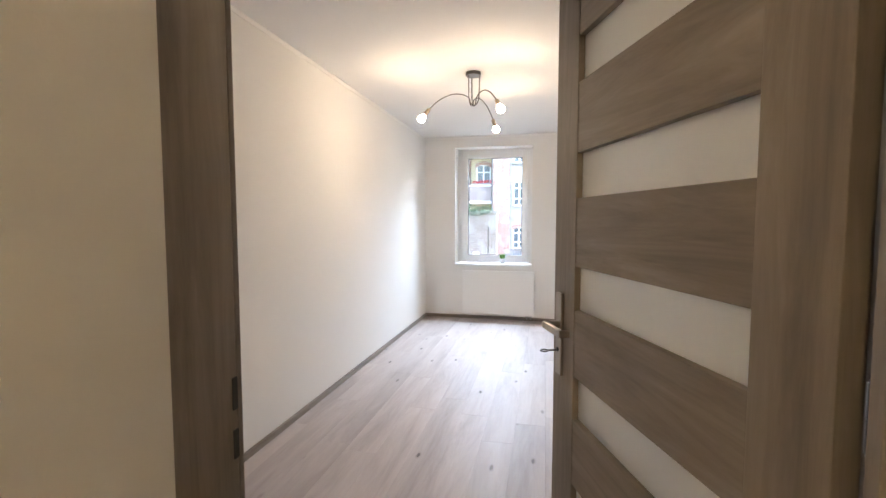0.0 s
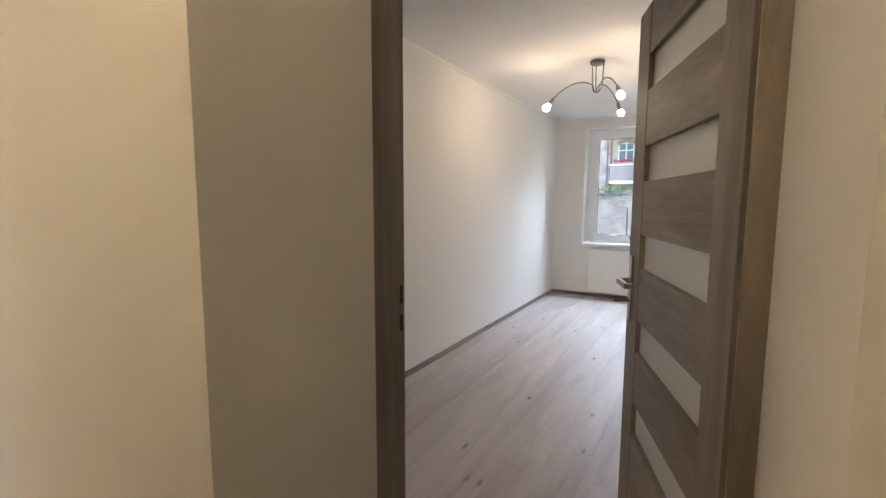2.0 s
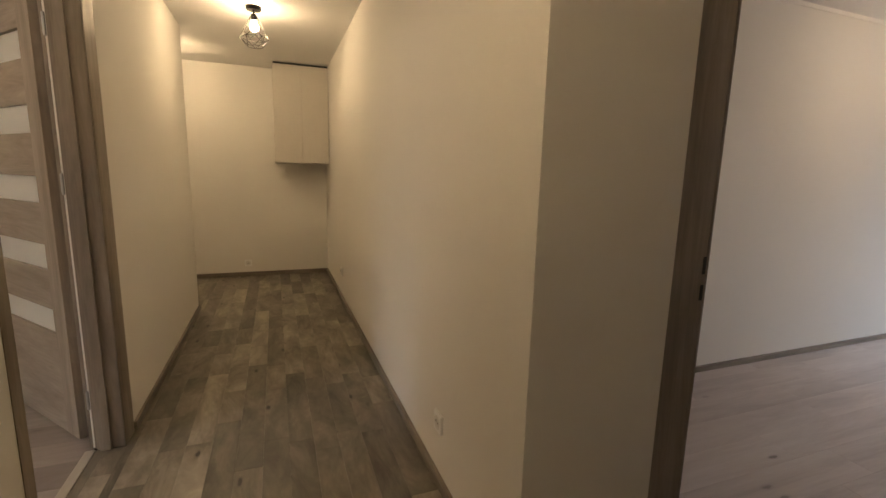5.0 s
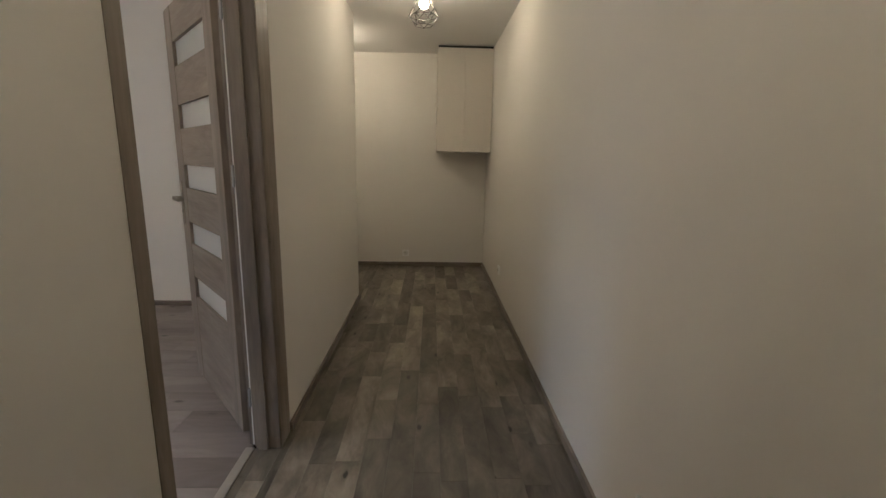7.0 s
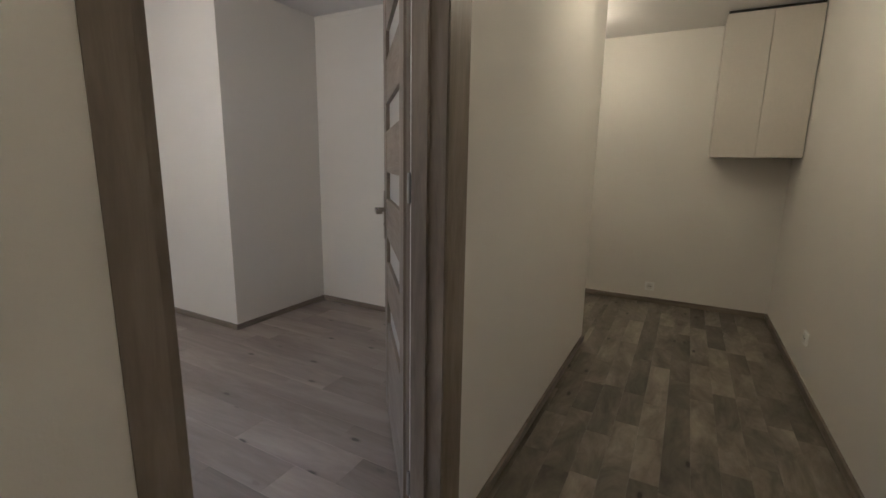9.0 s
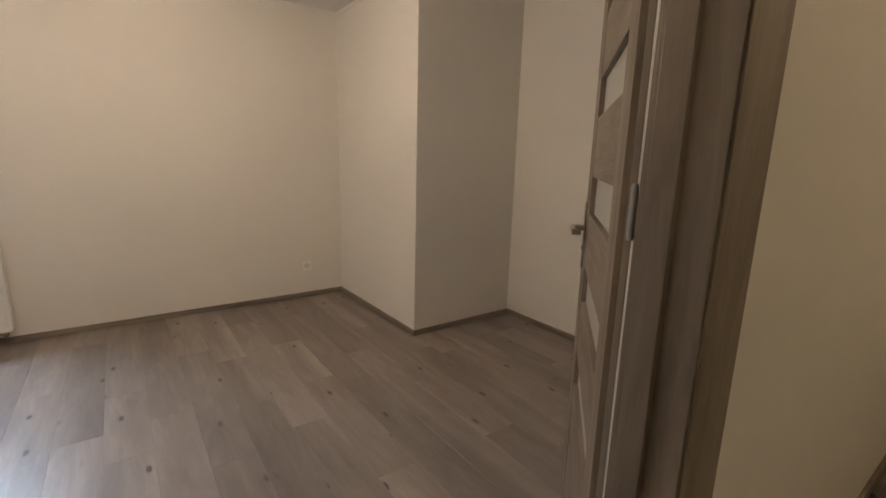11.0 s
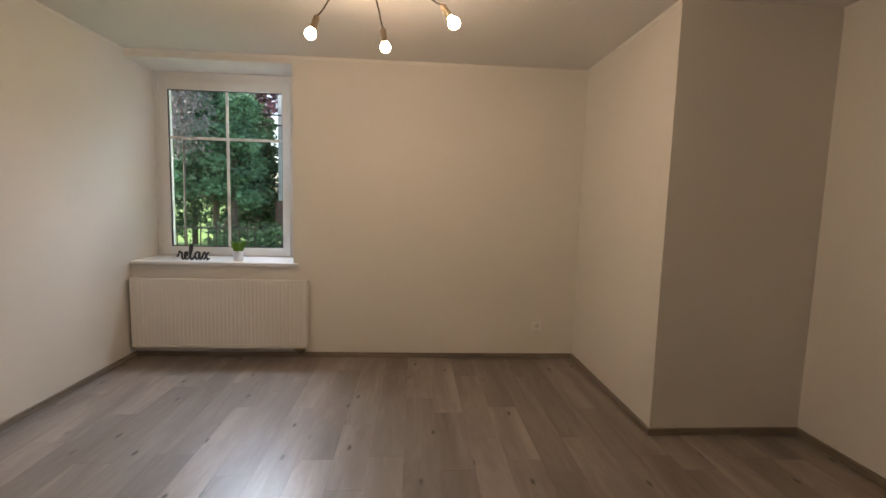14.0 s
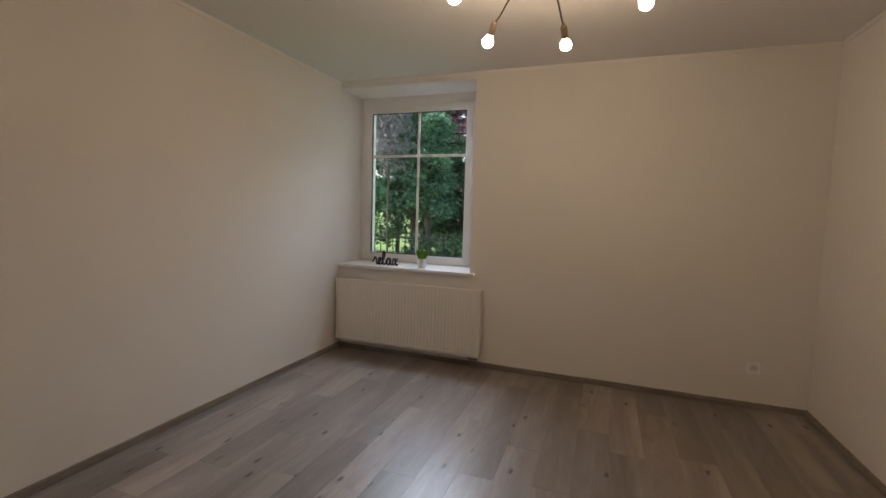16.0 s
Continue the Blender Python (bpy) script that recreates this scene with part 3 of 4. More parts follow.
# ---- lamps ----
def bulb_and_socket(lamp, p, d, sock_mat, glow):
    """Bulb centred at p with its socket behind, pointing along d."""
    q = Vector((0, 0, 1)).rotation_difference(Vector(d)).to_matrix().to_4x4()
    m = Matrix.Translation(p) @ q
    bm = bmesh.new()
    lathe(bm, [(0, -0.034), (0.013, -0.034), (0.014, -0.024), (0.022, -0.014), (0.0285, 0.0), (0.0285, 0.008), (0.024, 0.02), (0.014, 0.029), (0, 0.032)], 18, m)
    b = part("bulb", bm, glow, lamp, "glowing warm bulb", True)
    bm = bmesh.new()
    lathe(bm, [(0, -0.095), (0.010, -0.095), (0.012, -0.088), (0.0165, -0.086), (0.0165, -0.037), (0.019, -0.035), (0.019, -0.030), (0, -0.030)], 18, m)
    part("bulb_socket", bm, sock_mat, lamp, "brushed metal bulb socket", True)


def spider_lamp(m, angles, label, glow, reach=0.40, drop=0.37):
    lamp = thing("ceiling_lamp", m, label, "ceiling lamp", "curled-arm ceiling lamps")
    bm = bmesh.new()
    lathe(bm, [(0, 0), (0.06, 0), (0.06, -0.022), (0.056, -0.026), (0, -0.026)], 28)
    part("canopy", bm, DARKM, lamp, "round brushed metal canopy", True)
    for k, a in enumerate(angles):
        ca, sa = math.cos(radians(a)), math.sin(radians(a))
        pts = []
        # down from the canopy on the far side, round a loop, out over and down to the bulb
        key = [(-0.048, -0.02), (-0.046, -0.12), (-0.042, -0.20), (-0.025, -0.243), (0.0, -0.252), (0.022, -0.235), (0.03, -0.205),
               (0.05, -0.188), (0.10, -0.172), (0.17, -0.176), (0.245, -0.208), (0.305, -0.252), (reach - 0.055, -drop + 0.078)]
        for i in range(len(key) - 1):
            p0, p1, p2, p3 = (Vector(key[max(0, min(len(key) - 1, j))]) for j in (i - 1, i, i + 1, i + 2))
            for s in range(4):
                t = s / 4
                pts.append(0.5 * ((2 * p1) + (p2 - p0) * t + (2 * p0 - 5 * p1 + 4 * p2 - p3) * t * t + (3 * p1 - p0 - 3 * p2 + p3) * t ** 3))
        pts.append(Vector(key[-1]))
        off = 0.012
        bm = bmesh.new()
        tube(bm, [(p.x * ca - off * sa, p.x * sa + off * ca, p.y) for p in pts], 0.0042, 8)
        part("arm", bm, DARKM, lamp, "curled metal arm", True)
        d = Vector((0.62 * ca, 0.62 * sa, -0.78)).normalized()
        end = Vector((pts[-1].x * ca - off * sa, pts[-1].x * sa + off * ca, pts[-1].y))
        bulb_and_socket(lamp, end + d * 0.093, d, BRONZE, glow)
    return lamp


def cage_lamp(m, label):
    lamp = thing("ceiling_lamp", m, label, "ceiling lamp", "wire cage ceiling lamps")
    bm = bmesh.new()
    lathe(bm, [(0, 0), (0.055, 0), (0.055, -0.02), (0.05, -0.026), (0, -0.026)], 26)
    part("canopy", bm, BLACKM, lamp, "round black canopy", True)
    bm = bmesh.new()
    lathe(bm, [(0, -0.02), (0.008, -0.02), (0.008, -0.05), (0.021, -0.055), (0.021, -0.098), (0, -0.098)], 18)
    part("bulb_socket", bm, BLACKM, lamp, "black bulb socket", True)
    bm = bmesh.new()
    lathe(bm, [(0, -0.098), (0.014, -0.099), (0.016, -0.112), (0.03, -0.135), (0.032, -0.147), (0.027, -0.163), (0.014, -0.174), (0, -0.177)], 20)
    part("bulb", bm, BULB_HALL, lamp, "glowing warm bulb", True)
    levels = [(0.024, -0.07, 0), (0.085, -0.175, 0), (0.105, -0.225, 0.5), (0.06, -0.285, 0)]
    n = 6
    ring = [[Vector((r * math.cos(2 * math.pi * (k + o) / n), r * math.sin(2 * math.pi * (k + o) / n), z)) for k in range(n)] for r, z, o in levels]
    segs = []
    for k in range(n):
        j = (k + 1) % n
        segs += [(ring[0][k], ring[1][k]), (ring[1][k], ring[2][k]), (ring[1][j], ring[2][k]), (ring[2][k], ring[3][k]), (ring[2][k], ring[3][j]), (ring[2][k], ring[2][j]), (ring[3][k], ring[3][j])]
    for p, q in segs:
        bm = bmesh.new()
        tube(bm, [p, q], 0.0021, 6)
        part("cage_wire", bm, BLACKM, lamp, "thin black wire")
    return lamp


spider_lamp(pose(-0.391, 3.59, ZA), (200, 68, -54), "three-armed ceiling lamp with curled metal arms, lit", BULB_DIM)
spider_lamp(pose(-1.065, -3.32, ZB), (35, -41, -100, -178, 108), "five-armed ceiling lamp with curled metal arms, lit", BULB, 0.40, 0.348)
cage_lamp(pose(-3.24, -0.645, ZH), "black wire cage ceiling lamp, lit")
cage_lamp(pose(-0.10, -0.66, ZH), "black wire cage ceiling lamp, lit, near the doors")
cage_lamp(pose(-4.6, -1.6, ZH), "black wire cage ceiling lamp, lit, round the corner")

# ---- hall cabinet ----
cab = thing("wall_cabinet", pose(XW, -0.528, 1.424), "plain beige-white two-door cabinet hung high on the wall", "cabinet")
cw, ch, cd = 0.612, 1.098, 0.44
oak_box("body", cab, (0.001, cd - 0.02, 0.0, cw, 0, ch), CABINET, "", 0.001)
half = cw / 2
for k in range(2):
    oak_box("door", cab, (cd - 0.018, cd, k * half + 0.0015, (k + 1) * half - 0.0015, 0.002, ch - 0.002), CABINET, "", 0.0015)
# solid near-black panel in place of the shaded gap over the cabinet
oak_box("gap_shade_panel", cab, (0.001, cd - 0.03, 0.01, cw - 0.001, ch + 0.0005, ch + 0.024), HOLE_SHADE, "dark panel painting the shade of the gap under the ceiling", 0)


# ---- sockets ----
def socket(m, label):
    """Face towards local +y."""
    s = thing("wall_socket", m, label, "socket", "wall sockets")
    bm = bmesh.new()
    box(bm, -0.042, 0.042, 0.0, 0.014, -0.042, 0.042, 0.004)
    part("cover_plate", bm, PLASTIC, s)
    bm = bmesh.new()
    lathe(bm, [(0.030, 0.0), (0.030, 0.0165), (0.0225, 0.0165), (0.0205, 0.0142), (0, 0.0142)], 24, pose(0, 0, 0, -90))
    part("insert", bm, INSERT, s, "round greyish socket well", True)
    # small dark studs colour in the shade of the two contact holes
    bm = bmesh.new()
    for x in (-0.0095, 0.0095):
        tube(bm, [(x, 0.0135, 0), (x, 0.0148, 0)], 0.0036, 8)
    part("contact_hole_shade", bm, HOLE_SHADE, s)
    bm = bmesh.new()
    tube(bm, [(0, 0.0135, 0.0125), (0, 0.0235, 0.0125)], 0.0024, 8)
    part("earth_pin", bm, STEEL, s)
    return s


socket(pose(-0.995, YN, 0.285, 0, 0, 180), "white plastic wall socket on the hall wall")
socket(pose(-4.0, YN, 0.30, 0, 0, 180), "white plastic wall socket on the hall wall")
socket(pose(XW, -0.895, 0.165, 0, 0, -90), "white plastic wall socket low on the end wall")
socket(pose(-2.442, YB1, 0.302), "white plastic wall socket near the corner")


# ---- things on the sills ----
def potted_grass(m, pot_r, pot_h, grass_h, label, seed):
    rnd = random.Random(seed)
    p = thing("potted_plant", m, label, "potted plant")
    bm = bmesh.new()
    lathe(bm, [(0, 0), (pot_r * 0.82, 0), (pot_r * 0.86, 0.004), (pot_r, pot_h), (pot_r * 0.93, pot_h), (pot_r * 0.9, pot_h - 0.008), (0, pot_h - 0.008)], 24)
    part("pot", bm, SILVER, p, "small silvery white pot", True)
    bm = bmesh.new()
    for k in range(230):
        a, r0 = rnd.uniform(0, 6.283), pot_r * 0.85 * math.sqrt(rnd.random())
        lean, h = rnd.uniform(0.1, 0.5) * (0.3 + r0 / pot_r), grass_h * rnd.uniform(0.65, 1.05)
        base = Vector((r0 * math.cos(a), r0 * math.sin(a), pot_h - 0.008))
        tip = base + Vector((math.cos(a) * lean * h, math.sin(a) * lean * h, h))
        mid = base.lerp(tip, 0.5) + Vector((0, 0, 0.12 * h))
        side = Vector((-math.sin(a + 1), math.cos(a + 1), 0)) * 0.0016
        v = [bm.verts.new(q) for q in (base - side, base + side, mid + side, mid - side, tip)]
        bm.faces.new(v[:4])
        bm.faces.new((v[3], v[2], v[4]))
    part("grass", bm, GRASSBLADE, p, "bright green artificial grass")
    return p


GRASSBLADE = plain("artificial_grass", (0.13, 0.30, 0.035), 0.5, 0, 0.25, 40)
potted_grass(pose(-0.40, 6.27, 0.7655), 0.037, 0.075, 0.075, "small potted artificial grass on the sill", 3)
potted_grass(pose(0.245, -5.17, 0.8425), 0.045, 0.088, 0.105, "small potted artificial grass on the sill", 5)

def smooth_line(key, steps=6):
    """A rounded line through the key points."""
    key = [Vector(k) for k in key]
    out = []
    for i in range(len(key) - 1):
        p0, p1, p2, p3 = (key[max(0, min(len(key) - 1, j))] for j in (i - 1, i, i + 1, i + 2))
        for q in range(steps):
            t = q / steps
            out.append(0.5 * ((2 * p1) + (p2 - p0) * t + (2 * p0 - 5 * p1 + 4 * p2 - p3) * t * t + (3 * p1 - p0 - 3 * p2 + p3) * t ** 3))
    return out + [key[-1]]


# the word relax in joined handwriting, letter by letter, in heights of a small letter
LETTERS = {
    "r": [(0.0, 0.30), (0.25, 0.75), (0.36, 1.05), (0.42, 0.84), (0.62, 0.86), (0.66, 0.6), (0.67, 0.2), (0.82, 0.0), (1.05, 0.2)],
    "e": [(1.05, 0.2), (1.36, 0.55), (1.38, 0.88), (1.2, 0.95), (1.04, 0.65), (1.07, 0.2), (1.3, 0.0), (1.6, 0.2)],
    "l": [(1.6, 0.2), (1.96, 1.0), (2.08, 1.7), (1.92, 1.95), (1.77, 1.6), (1.75, 0.6), (1.85, 0.1), (2.05, 0.0), (2.3, 0.25)],
    "a": [(2.3, 0.25), (2.52, 0.75), (2.8, 0.98), (3.02, 0.86), (2.75, 0.97), (2.5, 0.72), (2.46, 0.28), (2.66, 0.0), (2.9, 0.2), (3.08, 0.92), (3.05, 0.3), (3.2, 0.0), (3.4, 0.2)],
    "x": [(3.4, 0.2), (3.6, 0.8), (3.76, 0.95), (3.9, 0.75), (4.0, 0.25), (4.15, 0.0), (4.38, 0.18)],
    "x_bar": [(4.38, 0.95), (4.15, 0.78), (3.78, 0.18), (3.58, 0.02)],
}
bm = bmesh.new()
for stroke in LETTERS.values():
    pts = smooth_line([(0.062 * x, 0, 0.068 * z) for x, z in stroke])
    for dy in (-0.004, 0.004):
        tube(bm, [(p.x, dy, p.z) for p in pts], 0.0068, 8)
word = tagged(part("word_sign", bm, BLACKP, None, "", True), "black cut-out word sign reading relax on the sill", "sign")
word.matrix_world = pose(0.76, -5.16, 0.8488, 0, 0, 180)


# ---- outside: materials ----
def blotchy(name, a, b, scale, rough=0.9, c=None, relief=0.4):
    m, n, l, bs = material(name, a, rough)
    v, _ = coords(n, l)
    t = noise_tex(n, l, v, scale, 6, 0.62)
    r = ramp(n, [(0.36, a), (0.5, b), (0.66, c or b)])
    l.new(t.outputs["Fac"], r.inputs["Fac"])
    l.new(r.outputs[0], bs.inputs["Base Color"])
    f = noise_tex(n, l, v, scale * 9, 4)
    bump(n, l, bs, f.outputs["Fac"], relief, 0.01)
    return m


def masonry(name, c1, c2, mortar, plaster, amount, bw=0.25, bh=0.075):
    """Brickwork with patches of old plaster; works on faces that look along y."""
    m, n, l, bs = material(name, c1, 0.9)
    tc = n.new("ShaderNodeTexCoord")
    sp = n.new("ShaderNodeSeparateXYZ")
    cb = n.new("ShaderNodeCombineXYZ")
    l.new(tc.outputs["Object"], sp.inputs[0])
    ad = n.new("ShaderNodeMath")
    l.new(sp.outputs["X"], ad.inputs[0])
    l.new(sp.outputs["Y"], ad.inputs[1])
    l.new(ad.outputs[0], cb.inputs["X"])
    l.new(sp.outputs["Z"], cb.inputs["Y"])
    br = n.new("ShaderNodeTexBrick")
    br.inputs["Scale"].default_value = 1.0
    br.inputs["Brick Width"].default_value = bw
    br.inputs["Row Height"].default_value = bh
    br.inputs["Mortar Size"].default_value = 0.009
    br.inputs["Color1"].default_value = (*c1, 1)
    br.inputs["Color2"].default_value = (*c2, 1)
    br.inputs["Mortar"].default_value = (*mortar, 1)
    l.new(cb.outputs[0], br.inputs["Vector"])
    t = noise_tex(n, l, tc.outputs["Object"], 1.7, 7, 0.65)
    r = ramp(n, [(amount - 0.03, (0, 0, 0)), (amount + 0.03, (1, 1, 1))])
    l.new(t.outputs["Fac"], r.inputs["Fac"])
    mx = n.new("ShaderNodeMixRGB")
    l.new(r.outputs[0], mx.inputs["Fac"])
    l.new(br.outputs["Color"], mx.inputs["Color1"])
    mx.inputs["Color2"].default_value = (*plaster, 1)
    l.new(mx.outputs[0], bs.inputs["Base Color"])
    bump(n, l, bs, br.outputs["Fac"], 0.6, -0.008)
    return m


GRASS = blotchy("lawn_green", (0.06, 0.13, 0.022), (0.11, 0.21, 0.038), 3.0)
OLDBRICK = masonry("old_red_brick", (0.38, 0.21, 0.16), (0.31, 0.17, 0.135), (0.42, 0.37, 0.33), (0.42, 0.375, 0.345), 0.53)
PALEBRICK = masonry("pale_weathered_brick", (0.22, 0.18, 0.155), (0.145, 0.112, 0.098), (0.28, 0.26, 0.24), (0.26, 0.24, 0.22), 0.54)
DARKBRICK = masonry("dark_brick", (0.16, 0.07, 0.06), (0.11, 0.05, 0.045), (0.2, 0.18, 0.16), (0.2, 0.18, 0.17), 0.75)
GREYPLASTER = blotchy("grey_render", (0.27, 0.26, 0.27), (0.36, 0.345, 0.35), 1.2)
CREAM = blotchy("cream_plaster", (0.55, 0.48, 0.33), (0.62, 0.55, 0.40), 1.0)
PINKISH = blotchy("faded_balcony_plaster", (0.26, 0.20, 0.19), (0.32, 0.26, 0.245), 2.0)
BLUEGREY = blotchy("pale_blue_grey_render", (0.47, 0.48, 0.50), (0.55, 0.56, 0.57), 0.9)
WHITEPAINT = blotchy("white_joinery", (0.74, 0.74, 0.72), (0.8, 0.8, 0.78), 4.0, 0.5)
DARKPANE = plain("dark_house_pane", (0.10, 0.12, 0.13), 0.08)
ROOFTILE = blotchy("brown_roof_tile", (0.16, 0.08, 0.06), (0.22, 0.11, 0.08), 5)
ZINC = plain("zinc_pipe", (0.10, 0.10, 0.105), 0.6, 0.3)
BARK = blotchy("dark_bark", (0.045, 0.035, 0.028), (0.10, 0.08, 0.065), 14, 0.95)
FLOWER = plain("red_geraniums", (0.55, 0.06, 0.07), 0.7, 0, 0.3, 30)
CARWHITE = plain("white_car_paint", (0.75, 0.75, 0.75), 0.2)
RUBBER = plain("tyre_rubber", (0.02, 0.02, 0.02), 0.8)
CONCRETE = blotchy("dark_concrete_base", (0.16, 0.155, 0.15), (0.24, 0.235, 0.225), 3.0)


def leafy(name, a, b, c):
    m, n, l, bs = material(name, b, 0.55)
    g = n.new("ShaderNodeNewGeometry")
    r = ramp(n, [(0.0, a), (0.5, b), (1.0, c)])
    l.new(g.outputs["Random Per Island"], r.inputs["Fac"])
    l.new(r.outputs[0], bs.inputs["Base Color"])
    tl = n.new("ShaderNodeBsdfTranslucent")
    l.new(r.outputs[0], tl.inputs["Color"])
    mx = n.new("ShaderNodeMixShader")
    mx.inputs[0].default_value = 0.35
    l.new(bs.outputs[0], mx.inputs[1])
    l.new(tl.outputs[0], mx.inputs[2])
    l.new(mx.outputs[0], n["Material Output"].inputs[0])
    return m


LEAF = leafy("fresh_green_leaves", (0.022, 0.075, 0.046), (0.085, 0.235, 0.135), (0.21, 0.42, 0.27))
LEAF_DARK = leafy("dark_green_leaves", (0.012, 0.04, 0.02), (0.04, 0.115, 0.055), (0.10, 0.22, 0.11))
LEAF_PURPLE = leafy("purple_leaves", (0.07, 0.03, 0.045), (0.20, 0.09, 0.13), (0.36, 0.18, 0.23))
LEAF_GREY = leafy("grey_withered_twigs", (0.09, 0.085, 0.095), (0.17, 0.16, 0.18), (0.27, 0.25, 0.28))

structure("ground", [(-400, 400, -400, 400, -0.9, -0.45)], GRASS, "grassy ground round the house", "ground")


PAVING = blotchy("worn_grey_paving", (0.14, 0.136, 0.13), (0.19, 0.184, 0.175), 2.0)
structure("pavement", [(-30, 30, 6.9, 40, -0.448, -0.43)], PAVING, "worn grey courtyard paving", "pavement")


# ---- outside: courtyard buildings ----
def house_window(house, x0, x1, z0, z1, y, cols, rows, arch=True):
    """A window in a facade that looks along -y at y."""
    bm = bmesh.new()
    box(bm, x0 + 0.05, x1 - 0.05, y - 0.015, y + 0.0, z0 + 0.05, z1 - 0.05)
    w = part("window", bm, DARKPANE, house, "tall window with dark panes and white bars")
    bm = bmesh.new()
    for a, b, c, d in ((x0, x0 + 0.06, z0, z1), (x1 - 0.06, x1, z0, z1), (x0 + 0.06, x1 - 0.06, z0, z0 + 0.06), (x0 + 0.06, x1 - 0.06, z1 - 0.06, z1)):
        box(bm, a, b, y - 0.05, y + 0.0, c, d)
    part("frame", bm, WHITEPAINT, w, "white wooden frame")
    bm = bmesh.new()
    for k in range(1, cols):
        x = x0 + (x1 - x0) * k / cols
        box(bm, x - 0.03, x + 0.03, y - 0.045, y - 0.016, z0 + 0.06, z1 - 0.06)
    for k in rows:
        z = z0 + (z1 - z0) * k
        box(bm, x0 + 0.06, x1 - 0.06, y - 0.043, y - 0.016, z - 0.025, z + 0.025)
    part("glazing_bars", bm, WHITEPAINT, w)
    bm = bmesh.new()
    box(bm, x0 - 0.06, x1 + 0.06, y - 0.11, y - 0.001, z0 - 0.06, z0 - 0.003)
    part("sill", bm, CONCRETE, w)
    if arch:
        bm = bmesh.new()
        n = 9
        xm, hw = (x0 + x1) / 2, (x1 - x0) / 2 + 0.05
        lo, hi = [], []
        for k in range(n):
            u = -1 + 2 * k / (n - 1)
            lo.append((xm + u * hw, z1 - 0.02 - 0.16 * u * u))
            hi.append((xm + u * hw, z1 + 0.16 - 0.14 * u * u))
        f0 = [bm.verts.new((x, y - 0.065, z)) for x, z in lo]
        f1 = [bm.verts.new((x, y - 0.065, z)) for x, z in hi]
        b0 = [bm.verts.new((x, y - 0.001, z)) for x, z in lo]
        b1 = [bm.verts.new((x, y - 0.001, z)) for x, z in hi]
        for k in range(n - 1):
            bm.faces.new((f0[k], f0[k + 1], f1[k + 1], f1[k]))
            bm.faces.new((f0[k], b0[k], b0[k + 1], f0[k + 1]))
            bm.faces.new((f1[k], f1[k + 1], b1[k + 1], b1[k]))
        part("arch", bm, OLDBRICK, w, "brick arch")
    return w


h1 = thing("apartment_house", pose(-0.32, 0, 0), "old grey rendered tenement with arched white windows", "building")
oak_box("wall", h1, (-1.06, 9.0, 20.0, 30.0, -0.45, 9.5), GREYPLASTER, "", 0)
oak_box("brick_wall", h1, (-1.80, -1.0605, 19.93, 30.0, -0.45, 9.5), OLDBRICK, "red brick with patches of old plaster", 0)
oak_box("roof", h1, (-1.9, 9.2, 19.7, 30.2, 9.502, 9.8), ROOFTILE, "", 0)
for xw in (-0.92, 1.2, 3.4, 5.6):
    for z0, z1 in ((0.12, 1.08), (2.0, 3.08), (3.88, 5.0), (5.8, 6.9), (7.6, 8.6)):
        house_window(h1, xw, xw + 0.84, z0, z1, 20.0, 3, (0.3, 0.72))
h2 = thing("apartment_house", pose(-0.32, 0, 0), "cream plastered tenement with balconies and flower boxes", "building")
oak_box("wall", h2, (-9.0, -1.801, 20.9, 30.0, -0.45, 9.0), CREAM, "", 0)
oak_box("side_wall", h2, (-9.0, -2.93, 20.3, 20.899, -0.45, 9.0), OLDBRICK, "red brick pier", 0)
oak_box("roof", h2, (-9.2, -1.92, 20.1, 30.2, 9.002, 9.3), ROOFTILE, "", 0)
house_window(h2, -2.68, -2.0, 3.02, 3.95, 20.9, 2, (0.62,))
house_window(h2, -2.68, -2.0, 0.9, 1.86, 20.9, 2, (0.62,))
house_window(h2, -2.68, -2.0, 5.1, 6.0, 20.9, 2, (0.62,))
for z in (0.0, 2.13, 4.26):
    b = oak_box("balcony", h2, (-2.9, -1.83, 20.25, 20.899, z, z + 0.12), WHITEPAINT, "projecting balcony with a plastered parapet", 0)
    oak_box("parapet", b, (-2.9, -1.83, 20.25, 20.33, z + 0.121, z + 0.78), PINKISH, "faded pinkish plaster", 0)
    oak_box("ledge", b, (-2.92, -1.82, 20.22, 20.36, z + 0.781, z + 0.83), WHITEPAINT, "", 0)
rnd = random.Random(21)
for cx in (-2.94, -2.62, -2.37):
    fb = thing("flower_box", pose(cx, 20.26, 2.961), "small box of red geraniums on the balcony ledge", "flower box", "balcony flower boxes")
    oak_box("trough", fb, (-0.13, 0.13, -0.03, 0.09, 0, 0.08), PINKISH)
    bm = bmesh.new()
    for k in range(60):
        p = Vector((rnd.uniform(-0.14, 0.14), rnd.uniform(-0.05, 0.1), rnd.uniform(0.07, 0.2)))
        a, b = Vector((rnd.uniform(-1, 1), rnd.uniform(-1, 1), rnd.uniform(-1, 1))).normalized() * 0.03, Vector((rnd.uniform(-1, 1), rnd.uniform(-1, 1), rnd.uniform(-1, 1))).normalized() * 0.03
        bm.faces.new([bm.verts.new(q) for q in (p - a, p - b, p + a, p + b)])
    part("flowers", bm, FLOWER, fb, "red flowers")
for x, y in ((-2.14, 19.86), (-3.32, 20.22)):
    bm = bmesh.new()
    tube(bm, [(x, y, -0.45), (x, y, 9.0)], 0.032, 10)
    tagged(part("drainpipe", bm, ZINC, None, "", True), "grey zinc drainpipe down the facade", "drainpipe", "drainpipes")
